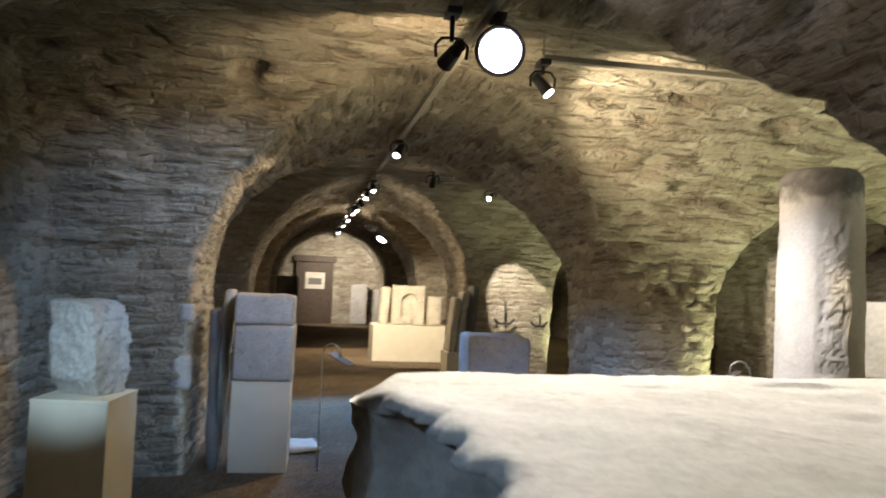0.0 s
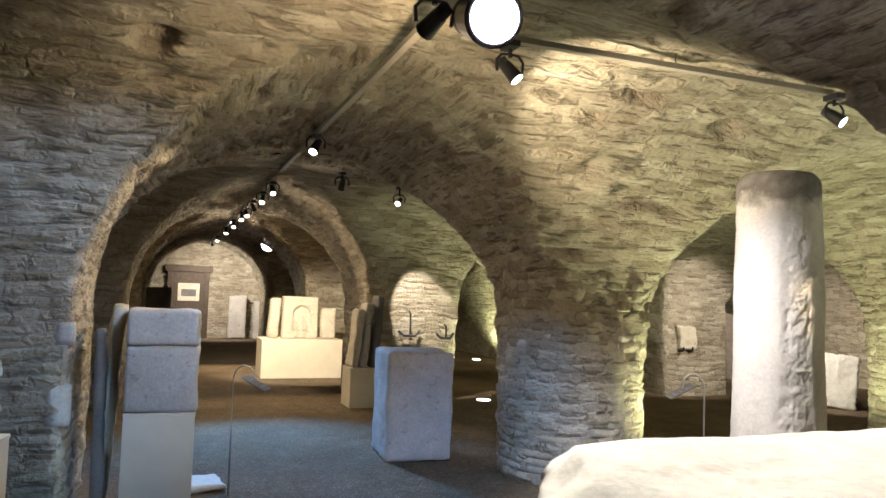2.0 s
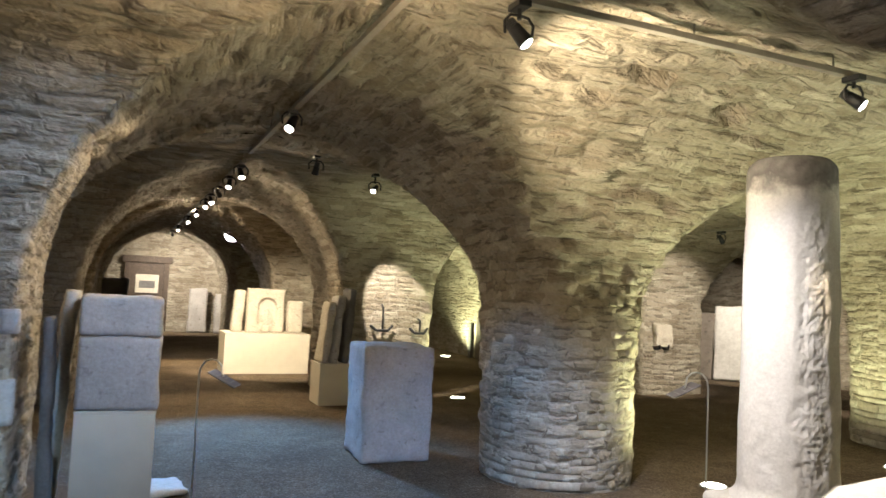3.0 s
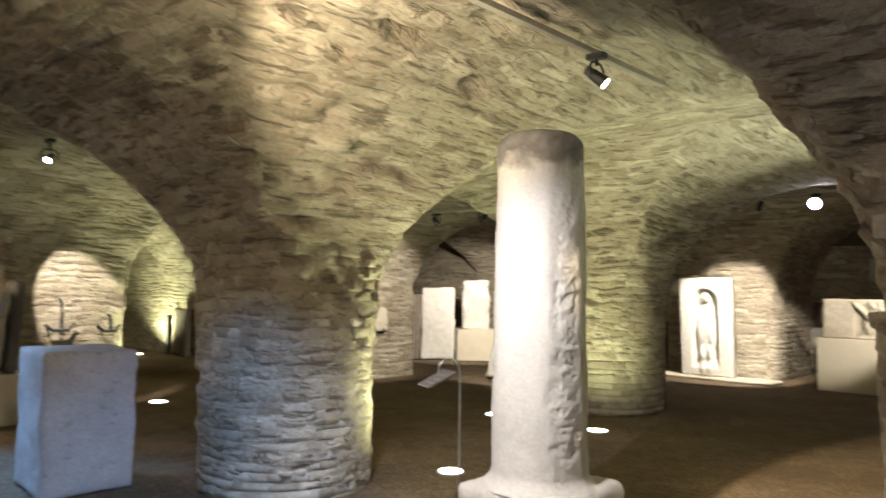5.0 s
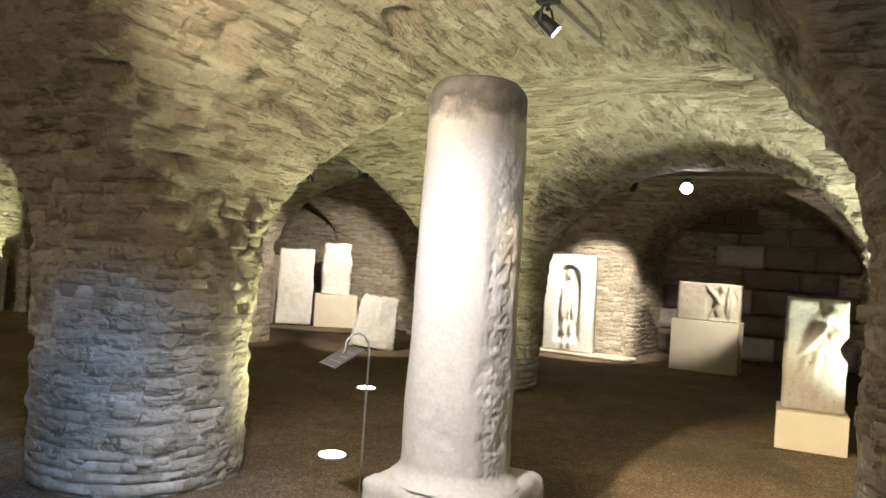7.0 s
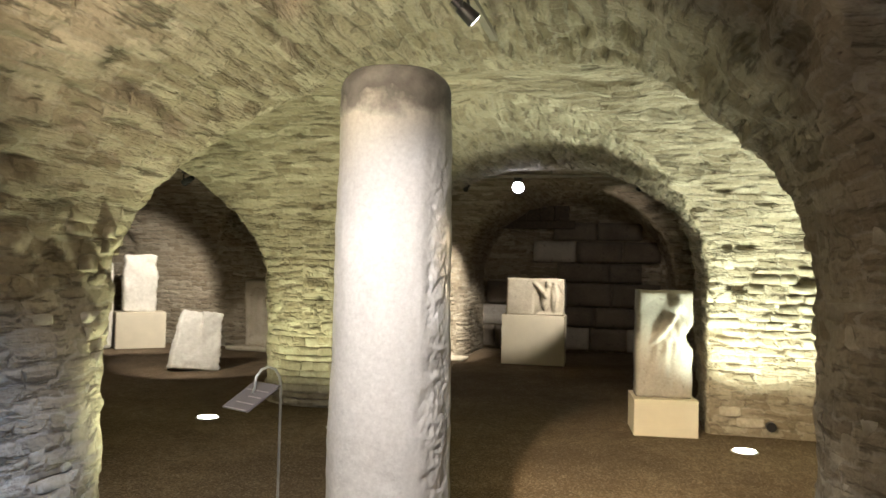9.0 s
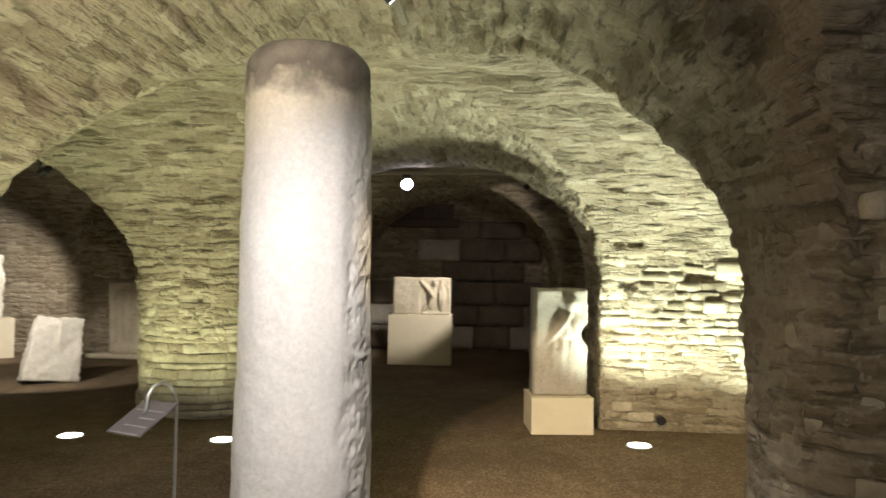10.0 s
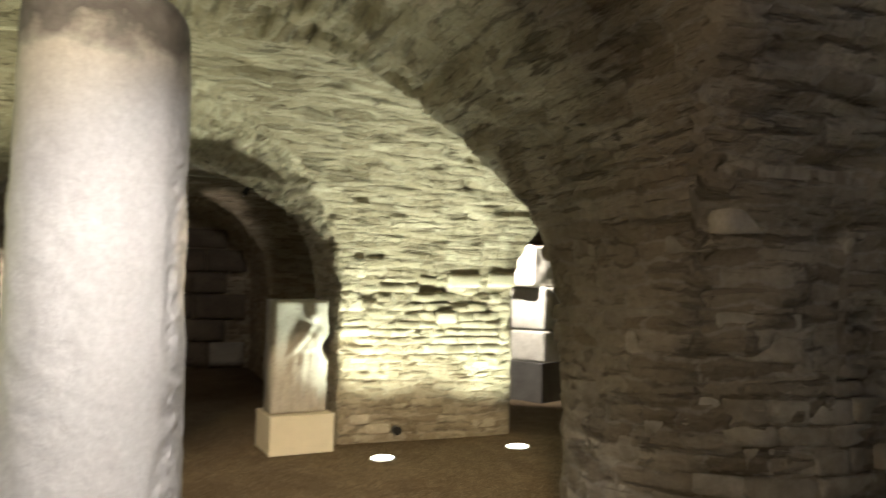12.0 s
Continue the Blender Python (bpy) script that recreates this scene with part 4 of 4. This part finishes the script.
def track_spot(x, y, z, target, ceiling, lens=None, scale=1.0):
    """A black track spotlight: adapter, stem, yoke, barrel with fins, lens and rim."""
    top = thing("track_spotlight", pose(x, y, z), "small black track spotlight hanging under the vault", "spotlight", "track spotlights")
    m = look((0, 0, 0), Vector(target) - Vector((x, y, z))) @ Matrix.Diagonal((scale, scale, scale, 1))
    part("adapter", box((-0.035, -0.06, ceiling - z - 0.035), (0.035, 0.06, ceiling - z), 0.005), BLACK, top)
    part("stem", rod(bmesh.new(), (0, 0, 0.07), (0, 0, ceiling - z - 0.03), 0.012), BLACK, top)
    bm = tube([(0.075, 0, -0.01), (0.08, 0, 0.05), (0.05, 0, 0.085), (0, 0, 0.09), (-0.05, 0, 0.085), (-0.08, 0, 0.05), (-0.075, 0, -0.01)], 0.008, 6)
    part("yoke", bm, BLACK, top)
    bm = rod(bmesh.new(), (0, 0, -0.10), (0, 0, 0.06), 0.068, 0.055, 20)
    for k in range(4):
        rod(bm, (0, 0, 0.065 + 0.018 * k), (0, 0, 0.073 + 0.018 * k), 0.05, 0.05, 20)
    rod(bm, (0, 0, 0.06), (0, 0, 0.135), 0.03, 0.03, 12)
    bm.transform(m)
    barrel = part("barrel", bm, BLACK, top)
    bm = rod(bmesh.new(), (0, 0, -0.112), (0, 0, -0.101), 0.054, 0.056, 20)
    bm.transform(m)
    part("lens", bm, lens or LENS, barrel)
    bm = tube([(0.060 * math.cos(k * math.tau / 16), 0.060 * math.sin(k * math.tau / 16), -0.104) for k in range(17)], 0.006, 6)
    bm.transform(m)
    part("rim", bm, BLACK, barrel)


def rail(a, b):
    top = thing("light_track", pose(*a), "grey lighting track fixed under the vault", "lighting track", "lighting tracks")
    d = Vector(b) - Vector(a)
    w = 0.022
    lo = (min(0, d.x) - (w if abs(d.x) < 0.1 else 0), min(0, d.y) - (w if abs(d.y) < 0.1 else 0), 0)
    hi = (max(0, d.x) + (w if abs(d.x) < 0.1 else 0), max(0, d.y) + (w if abs(d.y) < 0.1 else 0), 0.035)
    part("rail", box(lo, hi, 0.003), RAIL, top)
    n = max(2, round(d.length / 1.2))
    for i in range(n + 1):
        p = d * (i / n)
        part("hanger", rod(bmesh.new(), (p.x, p.y, 0.03), (p.x, p.y, 0.16), 0.006, n=8), RAIL, top)


rail((1.64, 4.45, 2.985), (4.9, 4.45, 2.985))
rail((1.10, 3.3, 2.93), (1.10, 9.3, 2.93))
rail((1.10, 9.7, 2.90), (1.10, 24.5, 2.90))
rail((11.1, 3.3, 2.93), (11.1, 6.2, 2.93))
rail((7.76, 8.42, 2.62), (7.76, 9.7, 2.62))
for x, y, z, aim, c in SPOTS:
    track_spot(x, y, z, aim, c, None, 0.62 if y < 9 else 0.55)
for (x, y, z, aim, c), size in zip(FLOODS, (1.8, 3.0, 1.4)):
    track_spot(x, y, z, aim, c, FLARE, size)


# ---- laid stones of the nearest piers ----
def laid_stone_mesh(seed):
    """A unit stone, its face towards -y: an uneven rounded outline, softly domed."""
    rnd = random.Random(seed)
    n = 12
    bm = bmesh.new()
    power = rnd.uniform(0.24, 0.36)
    out = []
    for k in range(n):
        a = (k + 0.5) * math.tau / n
        c, s = math.cos(a), math.sin(a)
        out.append((0.52 * math.copysign(abs(c) ** power, c) * rnd.uniform(0.93, 1.03), 0.52 * math.copysign(abs(s) ** power, s) * rnd.uniform(0.90, 1.03)))
    tilt = rnd.uniform(-0.12, 0.12)
    rings = []
    for shrink, y in ((1.0, 0.5), (1.0, -0.32), (0.97, -0.44), (0.88, -0.5)):
        rings.append([bm.verts.new((x * shrink, y + tilt * z + rnd.uniform(-0.05, 0.05) * (y < 0), z * shrink)) for x, z in out])
    for p, q in zip(rings, rings[1:]):
        for k in range(n):
            bm.faces.new((p[k], p[(k + 1) % n], q[(k + 1) % n], q[k]))
    bm.faces.new(rings[-1])
    bmesh.ops.recalc_face_normals(bm, faces=bm.faces)
    me = bpy.data.meshes.new("stone")
    bm.to_mesh(me)
    bm.free()
    me.materials.append(LAID)
    me.shade_smooth()
    return me


STONES = [laid_stone_mesh(i) for i in range(18)]
dice = random.Random(7)


def lay(parent, place, length, z0, z1, sizes, most=300):
    """Courses of stones along a run; place(s, z) gives a point of the face and its outward normal."""
    z, n = z0, 0
    while z < z1:
        h = dice.choice((0.062, 0.07, 0.08, 0.09, 0.105)) * sizes
        s = -dice.random() * 0.2
        while s < length and n < most:
            w = dice.uniform(0.13, 0.29)
            mid = s + w / 2
            if 0.0 < mid < length and (length > 2 or 0.03 < s and s + w < length - 0.03) and dice.random() > (z - 0.55 * z1) / (0.45 * z1):
                p, nrm = place(mid, z + h / 2)
                if p is not None:
                    ob = new("stone", dice.choice(STONES))
                    turn = math.atan2(nrm.x, -nrm.y)
                    proud = dice.uniform(-0.024, -0.014) - 0.022 * (z / z1) ** 2
                    ob.matrix_world = Matrix.Translation(p + nrm * (proud - 0.05)) @ Euler((0, radians(dice.uniform(-2.5, 2.5)), turn + radians(dice.uniform(-3, 3)))).to_matrix().to_4x4() @ Matrix.Diagonal((w * 1.03, 0.12, h * 1.02, 1))
                    ob.parent = parent
                    n += 1
            s += w + dice.uniform(0.004, 0.016)
        z += h + dice.uniform(0.002, 0.010)


def round_face(cx, cy, a0):
    def place(s, z):
        a = radians(a0) + s / 0.72
        d = Vector((math.cos(a), math.sin(a), 0))
        r = np.linspace(0.3, 1.3, 200)
        D, _, _ = void(np.stack([cx + d.x * r, cy + d.y * r, np.full(200, z)], 1))
        hit = np.argmax(D < 0)
        if D[hit] >= 0 or r[hit] > 1.05:
            return None, None
        return Vector((cx + d.x * r[hit], cy + d.y * r[hit], z)), d
    return place


lay(bpy.data.objects["pier_1"], round_face(3.5, 6.96, 150), 3.0, 0.02, 1.9, 0.88)
lay(bpy.data.objects["pier_2"], round_face(8.7, 7.14, 140), 2.9, 0.02, 1.75, 0.95)
lay(bpy.data.objects["pier_3"], round_face(3.75, 2.2, 20), 2.3, 0.02, 1.75, 0.9)
lay(bpy.data.objects["pier_4"], lambda s, z: (Vector((8.205 - 0.03 * s, 0.98 + s, z)), Vector((-1, 0, 0))), 1.86, 0.02, 2.1, 0.9)


def quoin(parent, p, nrm, w, h, label):
    """A larger squared pale stone bonded into a corner."""
    turn = math.atan2(nrm[0], -nrm[1])
    mat = CARVED if w > 0.2 else GREYSTONE
    bm = rough_block((-w / 2, -0.036, -h / 2), (w / 2, 0.06, h / 2), 0.04, 0.012, 0.005, round(p[2] * 10))
    ob = smooth(part("quoin", bm, mat))
    ob.matrix_world = Matrix.Translation(Vector(p) - Vector(nrm) * 0.052) @ Euler((0, 0, turn)).to_matrix().to_4x4()
    ob.parent = parent
    ob["label"] = label


for p, w, h in [((8.14, 2.74, 1.74), 0.24, 0.23), ((8.14, 2.76, 1.36), 0.24, 0.14), ((8.14, 2.72, 1.10), 0.30, 0.10), ((8.14, 1.55, 1.62), 0.36, 0.14), ((8.14, 1.12, 1.64), 0.30, 0.15), ((8.14, 1.75, 1.24), 0.22, 0.13)]:
    quoin(bpy.data.objects["pier_4"], p, (-1, 0, 0), w, h, "large pale squared stone")
for p, w, h in [((-0.66, 6.26, 0.80), 0.15, 0.27), ((-0.64, 6.26, 1.27), 0.11, 0.15)] :
    quoin(bpy.data.objects["pier_5"], p, (0, -1, 0), w, h, "pale squared stone in the jamb")
# the great squared blocks of the end wall beyond the carved block
wall = bpy.data.objects["wall_outer"]
for row, (z, h) in enumerate([(0.05, 0.44), (0.50, 0.40), (0.91, 0.46), (1.38, 0.38), (1.77, 0.42), (2.20, 0.36)]):
    y = 3.05 + 0.35 * (row % 2)
    while y < 6.3:
        w = dice.uniform(0.62, 1.05)
        if not (y > 4.75 and z > 1.3):
            bm = rough_block((-w / 2 + 0.006, -0.05, 0), (w / 2 - 0.006, 0.10, h - 0.012), 0.12, 0.014, 0.006, row * 7 + round(y * 3))
            ob = smooth(part("ashlar", bm, DARKBROWN if dice.random() < 0.7 else GREYSTONE))
            ob.matrix_world = pose(15.16, y + w / 2, z, 0, 0, -90)
            ob.parent = wall
        y += w
# a beam, with dark boards put where the recess above is only shade
hatch = thing("wall_recess", pose(15.10, 5.55, 2.42), "dark beam, and dark boards filling the shaded recess under the vault", "hatch")
part("beam", box((-0.10, -0.85, 0.0), (0.06, 0.85, 0.16), 0.015), WOOD, hatch)
for k in range(5):
    part("board", box((-0.04, -0.74 + 0.29 * k, 0.16), (0.02, -0.46 + 0.29 * k, 0.46), 0.006), WOOD, hatch)

quoin(bpy.data.objects["pier_3"], (3.02, 2.53, 1.78), (-1, 0, 0), 0.42, 0.085, "long pale stone bonded into the corner")
# a solid black disc stands in for the dark of the pipe's hole
pipe = thing("wall_pipe", pose(8.12, 2.28, 0.12), "short dark pipe end at the foot of the wall", "pipe")
part("pipe_end", rod(bmesh.new(), (-0.03, 0, 0), (0.05, 0, 0), 0.045, n=20), BLACK, pipe)
